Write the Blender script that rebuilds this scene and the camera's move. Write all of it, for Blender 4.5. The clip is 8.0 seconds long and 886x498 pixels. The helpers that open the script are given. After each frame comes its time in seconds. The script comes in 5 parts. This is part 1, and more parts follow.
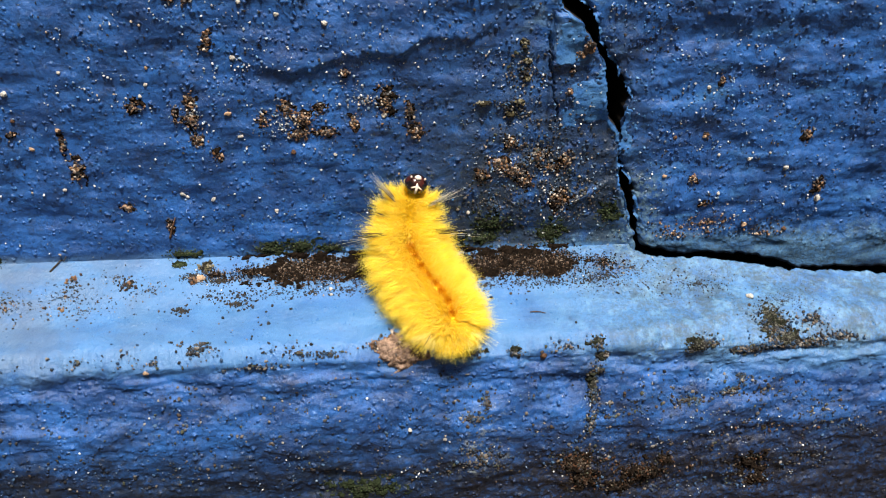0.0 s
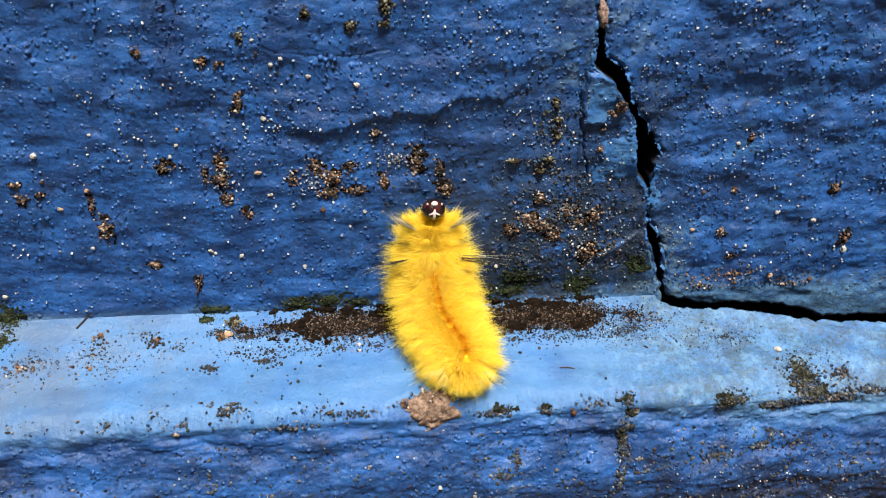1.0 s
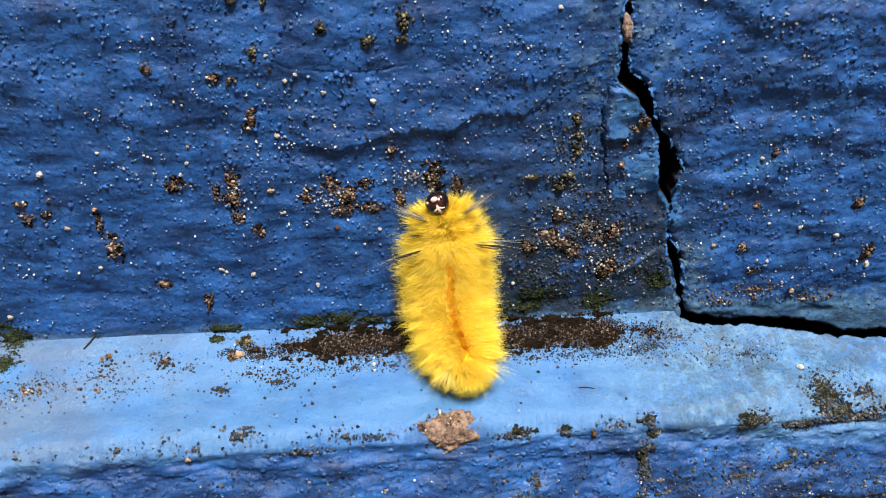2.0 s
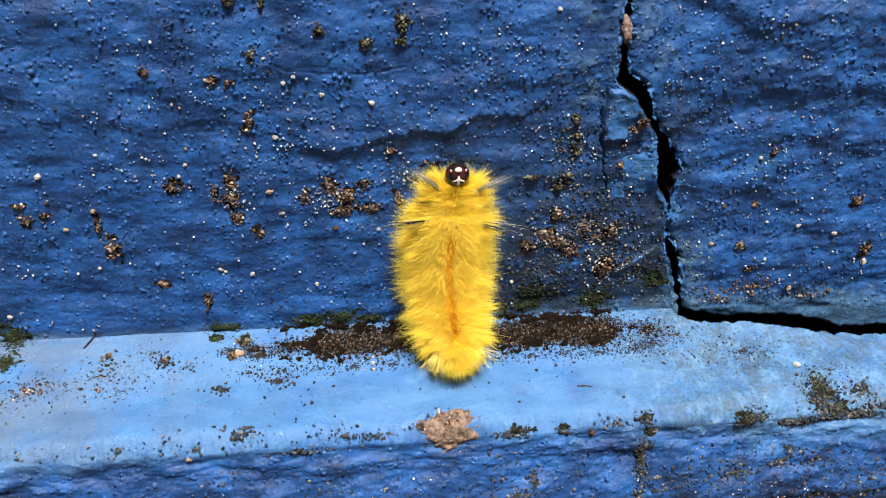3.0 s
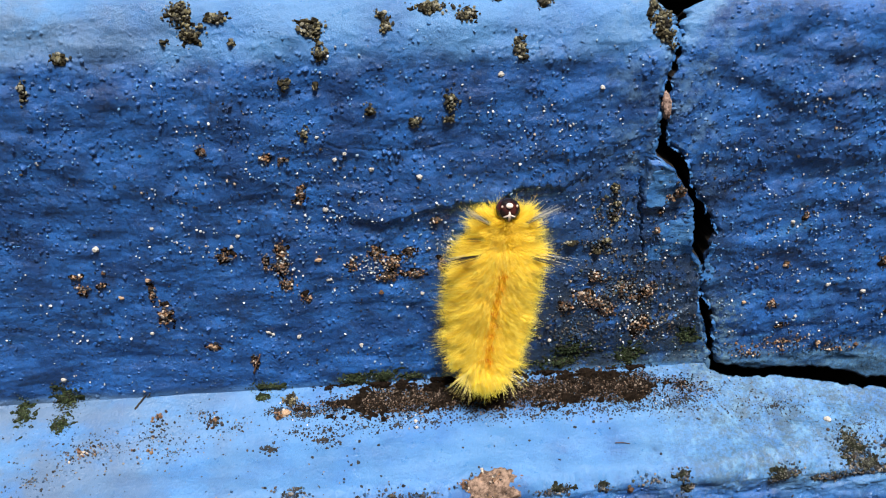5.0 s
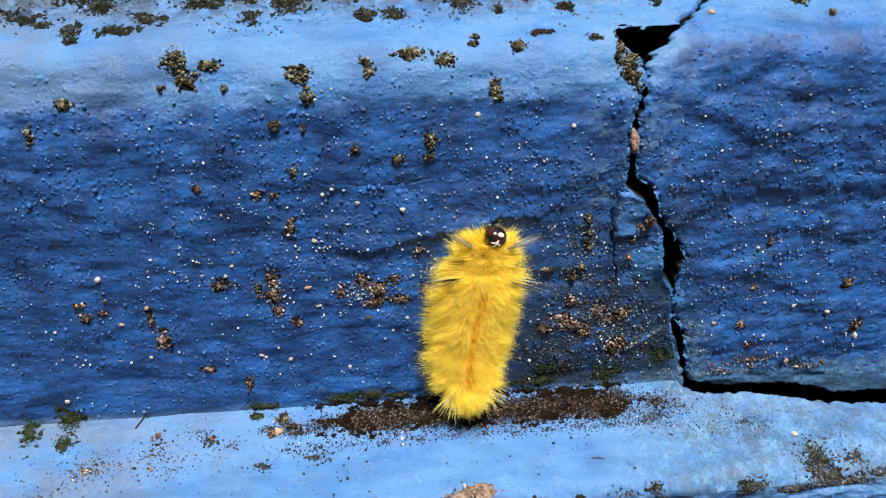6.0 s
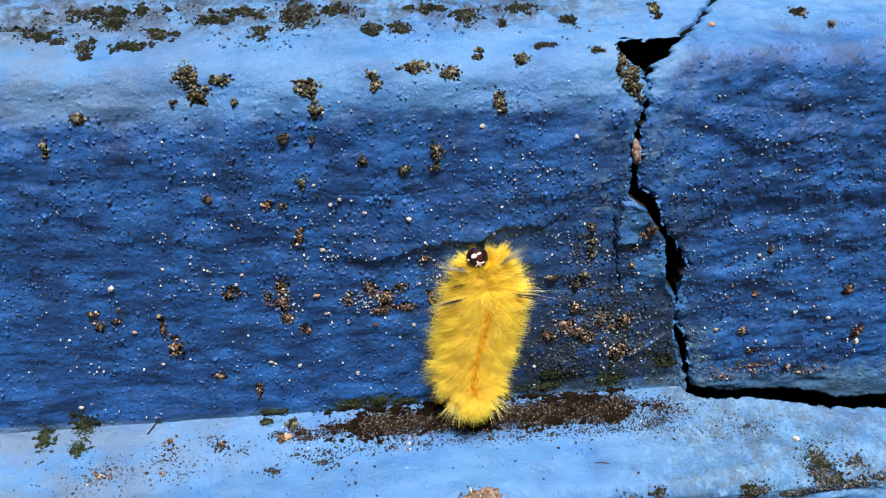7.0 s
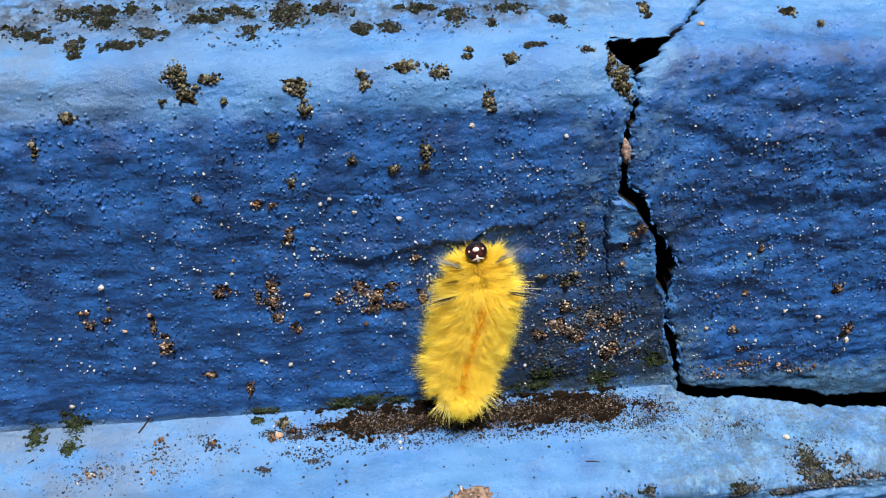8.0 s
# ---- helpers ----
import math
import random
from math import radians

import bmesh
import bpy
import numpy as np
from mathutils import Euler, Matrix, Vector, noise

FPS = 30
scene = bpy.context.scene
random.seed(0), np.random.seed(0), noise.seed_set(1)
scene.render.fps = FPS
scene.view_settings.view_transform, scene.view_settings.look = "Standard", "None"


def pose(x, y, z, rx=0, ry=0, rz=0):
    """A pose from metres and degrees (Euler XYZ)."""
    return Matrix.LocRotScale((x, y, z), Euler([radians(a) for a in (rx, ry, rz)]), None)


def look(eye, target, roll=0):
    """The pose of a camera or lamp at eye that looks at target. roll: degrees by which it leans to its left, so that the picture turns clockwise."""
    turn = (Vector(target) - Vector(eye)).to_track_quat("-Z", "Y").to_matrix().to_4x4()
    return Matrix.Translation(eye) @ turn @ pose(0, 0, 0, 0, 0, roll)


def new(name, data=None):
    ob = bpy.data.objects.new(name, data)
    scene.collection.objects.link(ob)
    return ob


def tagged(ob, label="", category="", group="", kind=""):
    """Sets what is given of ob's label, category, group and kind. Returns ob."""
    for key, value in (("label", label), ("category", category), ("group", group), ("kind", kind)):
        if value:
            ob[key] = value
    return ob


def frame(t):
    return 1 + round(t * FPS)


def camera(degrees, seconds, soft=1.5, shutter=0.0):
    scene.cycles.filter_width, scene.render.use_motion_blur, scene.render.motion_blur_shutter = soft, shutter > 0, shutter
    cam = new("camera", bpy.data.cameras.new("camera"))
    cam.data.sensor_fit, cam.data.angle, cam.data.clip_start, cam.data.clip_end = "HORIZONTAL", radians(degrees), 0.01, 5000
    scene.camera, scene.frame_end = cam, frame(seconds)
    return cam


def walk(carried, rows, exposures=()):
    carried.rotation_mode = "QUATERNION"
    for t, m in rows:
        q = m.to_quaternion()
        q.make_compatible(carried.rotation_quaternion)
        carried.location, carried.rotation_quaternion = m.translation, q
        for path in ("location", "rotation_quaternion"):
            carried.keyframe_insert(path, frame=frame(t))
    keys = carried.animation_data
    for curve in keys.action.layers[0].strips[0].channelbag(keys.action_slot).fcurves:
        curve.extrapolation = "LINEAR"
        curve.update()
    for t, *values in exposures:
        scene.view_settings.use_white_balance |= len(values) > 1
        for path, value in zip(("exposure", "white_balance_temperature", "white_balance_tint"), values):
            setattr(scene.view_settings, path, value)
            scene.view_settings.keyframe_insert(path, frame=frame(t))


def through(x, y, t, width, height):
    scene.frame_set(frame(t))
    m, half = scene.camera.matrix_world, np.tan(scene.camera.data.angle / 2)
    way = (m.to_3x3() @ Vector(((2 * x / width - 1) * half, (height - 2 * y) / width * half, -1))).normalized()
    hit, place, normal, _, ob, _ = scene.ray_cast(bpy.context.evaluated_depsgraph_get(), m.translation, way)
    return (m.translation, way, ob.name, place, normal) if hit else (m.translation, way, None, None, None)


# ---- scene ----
# A furry yellow caterpillar climbs from a ledge up the face of a stepped, painted brick plinth.
# x runs along the wall, y into it, z up. The middle course stands at y = 0.

cam = camera(54.22, 8.0, soft=1.1)
PATH = [
    (0, (0.00269, -0.13170, 0.38426), (0.02110, 0.03628, 0.27728), 1.54),
    (0.5, (-0.00122, -0.12838, 0.38714), (0.01820, 0.03956, 0.28027), 1.63),
    (1, (-0.00298, -0.12579, 0.39182), (0.01692, 0.04216, 0.28507), 1.67),
    (1.5, (-0.00392, -0.12224, 0.39581), (0.01640, 0.04559, 0.28895), 1.72),
    (2, (-0.00623, -0.12006, 0.39360), (0.01498, 0.04662, 0.28512), 1.81),
    (2.2, (-0.00593, -0.11849, 0.39477), (0.01536, 0.04562, 0.28245), 2.06),
    (3.5, (-0.00774, -0.11805, 0.39824), (0.01395, 0.04573, 0.28551), 1.79),
    (4, (-0.01007, -0.11698, 0.40293), (0.01121, 0.04706, 0.29050), 1.75),
    (4.5, (-0.01156, -0.11620, 0.40561), (0.00973, 0.04837, 0.29397), 1.64),
    (4.7, (-0.01370, -0.11495, 0.40563), (0.00787, 0.04952, 0.29389), 1.68),
    (6, (-0.01134, -0.12011, 0.41472), (0.01066, 0.04484, 0.30378), 1.33),
    (6.5, (-0.01179, -0.12149, 0.41498), (0.00942, 0.04312, 0.30340), 1.06),
    (7, (-0.01127, -0.12198, 0.41700), (0.00901, 0.04363, 0.30670), 0.83),
    (7.5, (-0.01026, -0.12201, 0.41773), (0.01040, 0.04348, 0.30734), 0.93),
    (8, (-0.01010, -0.12212, 0.41729), (0.01080, 0.04312, 0.30658), 0.97),
]
walk(cam, [(t, look(eye, target, roll)) for t, eye, target, roll in PATH], [(0, 1.05, 6700, 10), (2.2, 1.01, 6450, 10), (4.5, 0.99, 6300, 10), (8, 0.94, 6200, 10)])

# ---- light ----
world = bpy.data.worlds.new("overcast_sky")
scene.world = world
world.use_nodes = True
wn, wl = world.node_tree.nodes, world.node_tree.links
sky = wn.new("ShaderNodeTexSky")
sky.sky_type, sky.sun_disc = "NISHITA", False
SUN_ELEVATION, SUN_TURN = 70.0, 172.0
sky.sun_elevation, sky.sun_rotation = radians(SUN_ELEVATION), radians(SUN_TURN)
wn["Background"].inputs["Strength"].default_value = 0.0165
wl.new(sky.outputs[0], wn["Background"].inputs["Color"])

sun_data = bpy.data.lights.new("sun", "SUN")
sun_data.energy, sun_data.angle, sun_data.color = 5.0, radians(16), (1.0, 0.97, 0.92)
sun = new("sun", sun_data)
sun_from = Vector((math.sin(radians(SUN_TURN)) * math.cos(radians(SUN_ELEVATION)),
                   math.cos(radians(SUN_TURN)) * math.cos(radians(SUN_ELEVATION)), math.sin(radians(SUN_ELEVATION))))
sun.matrix_world = look(sun_from * 3, (0, 0, 0))

# ---- materials ----


class Mat:
    """A node material under construction: short calls for the nodes that are used over and over."""

    def __init__(self, name):
        self.mat = bpy.data.materials.new(name)
        self.mat.use_nodes = True
        self.n, self.l = self.mat.node_tree.nodes, self.mat.node_tree.links
        self.shader = self.n["Principled BSDF"]
        self.coord = self.n.new("ShaderNodeTexCoord").outputs["Object"]

    def put(self, socket, value):
        if hasattr(value, "is_output"):
            self.l.new(value, socket)
        elif isinstance(value, tuple):
            socket.default_value = (*value, 1.0)[:4] if len(value) == 3 and len(socket.default_value) == 4 else value
        else:
            socket.default_value = value

    def noise(self, scale, detail=4.0, rough=0.55, stretch=None, warp=0.0):
        node = self.n.new("ShaderNodeTexNoise")
        node.inputs["Scale"].default_value, node.inputs["Detail"].default_value = scale, detail
        node.inputs["Roughness"].default_value, node.inputs["Distortion"].default_value = rough, warp
        self.l.new(self.mapped(stretch) if stretch else self.coord, node.inputs["Vector"])
        return node.outputs["Fac"]

    def cells(self, scale, feature="F1", stretch=None):
        node = self.n.new("ShaderNodeTexVoronoi")
        node.feature = feature
        node.inputs["Scale"].default_value = scale
        self.l.new(self.mapped(stretch) if stretch else self.coord, node.inputs["Vector"])
        return node

    def mapped(self, stretch):
        node = self.n.new("ShaderNodeMapping")
        node.inputs["Scale"].default_value = stretch
        self.l.new(self.coord, node.inputs["Vector"])
        return node.outputs[0]

    def axis(self, which):
        node = self.n.new("ShaderNodeSeparateXYZ")
        self.l.new(self.coord, node.inputs[0])
        return node.outputs[which]

    def span(self, value, low, high, to_low=0.0, to_high=1.0):
        node = self.n.new("ShaderNodeMapRange")
        node.interpolation_type = "SMOOTHSTEP"
        for k, v in enumerate((value, low, high, to_low, to_high)):
            self.put(node.inputs[k], v)
        return node.outputs[0]

    def math(self, op, a, b=0.0):
        node = self.n.new("ShaderNodeMath")
        node.operation = op
        self.put(node.inputs[0], a), self.put(node.inputs[1], b)
        return node.outputs[0]

    def mix(self, fac, a, b):
        node = self.n.new("ShaderNodeMix")
        node.data_type = "RGBA"
        self.put(node.inputs[0], fac), self.put(node.inputs[6], a), self.put(node.inputs[7], b)
        return node.outputs[2]

    def bump(self, height, strength, distance, under=None):
        node = self.n.new("ShaderNodeBump")
        node.inputs["Strength"].default_value, node.inputs["Distance"].default_value = strength, distance
        self.l.new(height, node.inputs["Height"])
        if under:
            self.l.new(under, node.inputs["Normal"])
        return node.outputs[0]

    def island(self):
        return self.n.new("ShaderNodeNewGeometry").outputs["Random Per Island"]

    def done(self, color, rough, normal=None, **more):
        self.put(self.shader.inputs["Base Color"], color)
        self.put(self.shader.inputs["Roughness"], rough)
        if normal:
            self.l.new(normal, self.shader.inputs["Normal"])
        for key, value in more.items():
            self.put(self.shader.inputs[key.replace("_", " ").title().replace("Ior", "IOR")], value)
        return self.mat


def blue_paint():
    m = Mat("old_blue_paint")
    x, z = m.axis(0), m.axis(2)
    broad = m.noise(120, 5, 0.62)
    streak = m.noise(420, 5, 0.62, (0.45, 1, 1.5), 0.4)
    fine = m.noise(2600, 3)
    color = m.mix(m.span(broad, 0.36, 0.64), (0.0092, 0.041, 0.143), (0.0185, 0.093, 0.300))
    color = m.mix(m.span(streak, 0.52, 0.80, 0, 0.4), color, (0.024, 0.130, 0.335))
    # light from above painted as paler blue on the two ledges
    lit_ledge = m.math("ADD", m.math("MULTIPLY", m.span(m.math("ADD", z, m.math("MULTIPLY", m.math("SUBTRACT", m.noise(170, 6, 0.7), 0.5), 0.013)), m.math("SUBTRACT", 0.2905, m.math("MULTIPLY", m.span(x, 0.052, 0.066), 0.0050)), m.math("SUBTRACT", 0.2955, m.math("MULTIPLY", m.span(x, 0.052, 0.066), 0.0045))), m.span(z, 0.3022, 0.3002)), m.math("MULTIPLY", m.span(m.math("SUBTRACT", m.math("ADD", z, m.math("MULTIPLY", m.math("SUBTRACT", m.noise(150, 6, 0.7), 0.5), 0.007)), m.math("MULTIPLY", m.span(x, 0.036, 0.045), 0.0085)), 0.3585, 0.3635), m.span(z, 0.3760, 0.3730)))
    color = m.mix(m.math("MULTIPLY", lit_ledge, m.span(m.noise(90, 4, 0.55), 0.25, 0.6, 0.36, 0.84)), color, (0.066, 0.178, 0.356))
    color = m.mix(m.span(fine, 0.58, 0.76, 0, 0.38), color, (0.11, 0.24, 0.40))
    # fine dark speckle standing in for shade in the hollows between bumps
    hollow_shade = m.math("MULTIPLY", m.span(m.noise(1250, 6, 0.76), 0.49, 0.36, 0, 0.6), m.math("SUBTRACT", 1.0, m.math("MULTIPLY", lit_ledge, 0.85)))
    color = m.mix(hollow_shade, color, (0.004, 0.011, 0.028))
    # black grime in blotches
    grime = m.math("MULTIPLY", m.span(m.noise(140, 6, 0.68), 0.47, 0.68), m.span(m.noise(900, 4, 0.7), 0.35, 0.6))
    color = m.mix(m.math("MULTIPLY", grime, m.math("SUBTRACT", 0.72, m.math("MULTIPLY", lit_ledge, 0.6))), color, (0.010, 0.016, 0.034))
    flecks = m.math("MULTIPLY", m.math("MULTIPLY", lit_ledge, m.span(m.noise(1900, 4, 0.65), 0.60, 0.72, 0, 0.55)), m.span(m.noise(120, 4, 0.6), 0.42, 0.60))
    color = m.mix(flecks, color, (0.022, 0.026, 0.034))
    dust = m.math("MULTIPLY", m.math("MULTIPLY", lit_ledge, m.span(x, -0.01, -0.07)), m.span(m.noise(95, 6, 0.68, (0.7, 1, 1)), 0.38, 0.60, 0, 0.7))
    color = m.mix(dust, color, (0.085, 0.115, 0.16))
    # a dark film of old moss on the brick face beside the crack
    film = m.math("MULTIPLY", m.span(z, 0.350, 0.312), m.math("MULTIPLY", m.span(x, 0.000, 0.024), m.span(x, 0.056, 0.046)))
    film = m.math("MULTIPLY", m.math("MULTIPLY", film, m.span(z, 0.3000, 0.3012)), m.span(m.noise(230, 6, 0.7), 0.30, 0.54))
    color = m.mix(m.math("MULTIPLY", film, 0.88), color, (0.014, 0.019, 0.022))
    # paint worn pale along the crack
    rub = m.math("MULTIPLY", m.math("MULTIPLY", m.span(x, 0.022, 0.031), m.span(x, 0.049, 0.040)), m.span(z, 0.326, 0.346))
    color = m.mix(m.math("MULTIPLY", rub, m.span(m.noise(300, 6, 0.7), 0.44, 0.66, 0, 0.65)), color, (0.10, 0.19, 0.31))
    # paint worn to grey on the ledge beyond the crack
    worn = m.math("MULTIPLY", m.span(x, 0.028, 0.055), m.span(z, 0.306, 0.301))
    worn = m.math("MULTIPLY", worn, m.span(z, 0.288, 0.293))
    worn = m.math("MULTIPLY", worn, m.span(m.math("ADD", m.math("MULTIPLY", m.noise(1500, 6, 0.78), 0.65), m.math("MULTIPLY", m.noise(220, 5, 0.65), 0.35)), 0.42, 0.58))
    color = m.mix(m.math("MULTIPLY", worn, 0.85), color, (0.040, 0.066, 0.085))
    pale = m.math("MULTIPLY", m.math("MULTIPLY", m.span(x, 0.024, 0.05), m.span(z, 0.306, 0.301)), m.math("MULTIPLY", m.span(z, 0.288, 0.293), m.span(m.noise(420, 6, 0.75), 0.48, 0.66, 0, 0.55)))
    color = m.mix(pale, color, (0.13, 0.27, 0.41))
    # bare, pale rim at the foot of the crack
    rim = m.math("MULTIPLY", m.math("MULTIPLY", m.span(x, 0.0475, 0.0500), m.span(x, 0.0580, 0.0550)), m.math("MULTIPLY", m.span(z, 0.298, 0.301), m.span(z, 0.318, 0.310)))
    color = m.mix(m.math("MULTIPLY", rim, m.span(m.noise(900, 6, 0.7), 0.42, 0.60, 0, 0.7)), color, (0.11, 0.18, 0.21))
    # brown-black soil stain over the lower course
    low = m.math("ADD", m.span(z, 0.294, 0.260), m.math("MULTIPLY", m.span(x, 0.0, 0.09), 0.06))
    smear = m.math("ADD", m.math("MULTIPLY", m.noise(130, 7, 0.72), 0.5), m.math("MULTIPLY", m.noise(300, 7, 0.75, (0.3, 1, 1.3)), 0.5))
    stain = m.span(m.math("ADD", m.math("MULTIPLY", low, 0.42), smear), 0.54, 0.84)
    stain = m.math("MULTIPLY", stain, m.span(z, 0.296, 0.288))
    stain = m.math("MULTIPLY", stain, m.span(m.noise(1100, 6, 0.78), 0.62, 0.46, 0.62, 1.0))
    color = m.mix(m.math("MULTIPLY", stain, 0.94), color, m.mix(m.span(m.math("ADD", m.math("MULTIPLY", m.span(x, -0.02, 0.07), 0.5), m.noise(180, 5, 0.7)), 0.5, 0.85), (0.005, 0.009, 0.017), (0.0095, 0.0075, 0.0065)))
    # dark blotches at the back of the upper ledge, a pale scuff on the lower course
    back = m.math("MULTIPLY", m.span(z, 0.3695, 0.3725), m.span(m.noise(330, 6, 0.72), 0.40, 0.57))
    back = m.math("MULTIPLY", back, m.span(x, 0.045, 0.020))
    color = m.mix(m.math("MULTIPLY", back, 0.8), color, (0.016, 0.018, 0.022))
    scuff = m.math("MULTIPLY", m.math("MULTIPLY", m.span(x, 0.015, 0.020), m.span(x, 0.029, 0.024)), m.math("MULTIPLY", m.span(z, 0.268, 0.274), m.span(z, 0.287, 0.281)))
    color = m.mix(m.math("MULTIPLY", scuff, m.span(m.noise(700, 5, 0.7), 0.52, 0.68, 0, 0.55)), color, (0.24, 0.27, 0.26))
    # pale blue, freshly worn patches on the brick beyond the crack
    fresh = m.math("MULTIPLY", m.span(x, 0.044, 0.052), m.span(m.noise(150, 6, 0.66, (0.6, 1, 1.4), 0.5), 0.54, 0.70, 0, 0.6))
    fresh = m.math("MULTIPLY", fresh, m.span(z, 0.300, 0.306))
    color = m.mix(fresh, color, (0.045, 0.155, 0.345))
    # small hard grains under the paint
    seeds = m.cells(1050)
    seed_pick = m.n.new("ShaderNodeSeparateColor")
    m.l.new(seeds.outputs["Color"], seed_pick.inputs[0])
    seed_height = m.math("MULTIPLY", m.span(seeds.outputs["Distance"], 0.42, 0.0), m.span(seed_pick.outputs[0], 0.62, 0.80))
    seed_height = m.math("MULTIPLY", seed_height, m.math("SUBTRACT", 1.0, m.math("MULTIPLY", lit_ledge, 0.85)))
    pits = m.cells(1900).outputs["Distance"]
    relief = m.bump(m.noise(1700, 7, 0.75), 0.58, 0.0004)
    relief = m.bump(pits, 0.15, 0.00012, relief)
    relief = m.bump(seed_height, 0.95, 0.00030, relief)
    relief = m.bump(m.noise(5200, 4, 0.7), 0.28, 0.00014, relief)
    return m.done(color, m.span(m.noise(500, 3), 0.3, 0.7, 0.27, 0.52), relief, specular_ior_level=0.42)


def grains(name, colors, rough=0.85, gloss=0.2):
    """Loose bits, each with one of the colours."""
    m = Mat(name)
    pick = m.n.new("ShaderNodeValToRGB")
    pick.color_ramp.interpolation = "CONSTANT"
    while len(pick.color_ramp.elements) < len(colors):
        pick.color_ramp.elements.new(0.5)
    for k, c in enumerate(colors):
        pick.color_ramp.elements[k].position, pick.color_ramp.elements[k].color = k / len(colors), (*c, 1)
    m.l.new(m.island(), pick.inputs[0])
    dirt = m.noise(3500, 4, 0.7)
    color = m.mix(m.span(dirt, 0.35, 0.75, 0.35, 0.0), pick.outputs[0], (0.02, 0.016, 0.012))
    return m.done(color, rough, m.bump(m.noise(6000, 3), 0.5, 0.0001), specular_ior_level=gloss)


def mottled(name, a, b, scale, rough=0.9, depth=0.0003, fine=2500, dirt=0.5, gloss=0.2):
    m = Mat(name)
    color = m.mix(m.span(m.noise(scale, 6, 0.7), 0.35, 0.65), a, b)
    color = m.mix(m.span(m.noise(fine, 4, 0.7), 0.5, 0.75, 0, dirt), color, tuple(v * 0.3 for v in a))
    return m.done(color, rough, m.bump(m.noise(fine * 0.6, 5, 0.7), 0.7, depth), specular_ior_level=gloss)


def hair_material(name, a, b, tip=None, through=0.45):
    """Fine hair that lets light through, a little different from strand to strand."""
    m = Mat(name)
    color = m.mix(m.island(), a, b)
    m.done(color, 0.5, None, specular_ior_level=0.25)
    glow = m.n.new("ShaderNodeBsdfTranslucent")
    m.l.new(color, glow.inputs["Color"])
    both = m.n.new("ShaderNodeMixShader")
    both.inputs[0].default_value = through
    m.l.new(m.shader.outputs[0], both.inputs[1]), m.l.new(glow.outputs[0], both.inputs[2])
    m.l.new(both.outputs[0], m.n["Material Output"].inputs["Surface"])
    return m.mat


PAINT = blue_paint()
# crack dirt, its colour taken to near-black to paint in the depth's shade
CRACK = mottled("shaded_crack_dirt", (0.008, 0.007, 0.006), (0.024, 0.016, 0.010), 300)
MORTAR = mottled("old_mortar", (0.16, 0.13, 0.10), (0.26, 0.22, 0.18), 120)
SOIL = mottled("dark_soil", (0.005, 0.0036, 0.0028), (0.015, 0.0098, 0.0066), 900, 1.0, 0.0006, 2200, 0.6, 0.04)
CHIP = mottled("bare_mortar_chip", (0.30, 0.20, 0.145), (0.07, 0.042, 0.028), 900, 0.95, 0.0009, 1700, 0.75)
GROUND = mottled("bare_earth", (0.045, 0.035, 0.025), (0.075, 0.058, 0.042), 6, 0.95, 0.01, 60)
CRUMBS = grains("brown_crumbs", [(0.11, 0.050, 0.020), (0.012, 0.008, 0.006), (0.21, 0.105, 0.048), (0.022, 0.012, 0.008), (0.50, 0.40, 0.31), (0.010, 0.007, 0.006), (0.16, 0.072, 0.028), (0.045, 0.022, 0.012), (0.014, 0.009, 0.007), (0.25, 0.14, 0.07), (0.02, 0.012, 0.008)], 0.45, 0.5)
GRIT = grains("pale_grit", [(0.42, 0.42, 0.41), (0.22, 0.25, 0.28), (0.68, 0.67, 0.65), (0.15, 0.22, 0.30), (0.30, 0.23, 0.17), (0.10, 0.16, 0.25), (0.20, 0.28, 0.37), (0.55, 0.54, 0.52)], 0.5, 0.5)
BLUE_GRIT = grains("blue_paint_specks", [(0.07, 0.20, 0.42), (0.14, 0.28, 0.46), (0.05, 0.15, 0.34), (0.26, 0.36, 0.46), (0.06, 0.18, 0.38)], 0.5)
DARK_BITS = grains("black_specks", [(0.015, 0.014, 0.014), (0.04, 0.03, 0.02), (0.02, 0.025, 0.03)])
SOIL_BITS = grains("soil_crumbs", [(0.007, 0.0045, 0.003), (0.016, 0.009, 0.006), (0.006, 0.004, 0.003), (0.050, 0.031, 0.021), (0.012, 0.008, 0.006), (0.100, 0.060, 0.038), (0.012, 0.008, 0.006), (0.016, 0.010, 0.007), (0.010, 0.007, 0.005), (0.24, 0.18, 0.14)], 0.9, 0.08)
MOSS = grains("dark_green_moss", [(0.026, 0.042, 0.015), (0.042, 0.068, 0.022), (0.016, 0.022, 0.012), (0.060, 0.078, 0.032), (0.022, 0.020, 0.012)])
LICHEN = grains("olive_lichen", [(0.090, 0.075, 0.040), (0.030, 0.027, 0.018), (0.17, 0.145, 0.075), (0.014, 0.013, 0.011), (0.055, 0.049, 0.028), (0.25, 0.23, 0.17), (0.020, 0.020, 0.015), (0.11, 0.095, 0.052)], 0.7)
RUST = grains("rust_brown_moss", [(0.060, 0.024, 0.009), (0.012, 0.008, 0.005), (0.030, 0.014, 0.007), (0.008, 0.006, 0.004), (0.09, 0.036, 0.015), (0.018, 0.010, 0.006), (0.02, 0.02, 0.01), (0.15, 0.11, 0.08), (0.010, 0.007, 0.005)], 0.55)
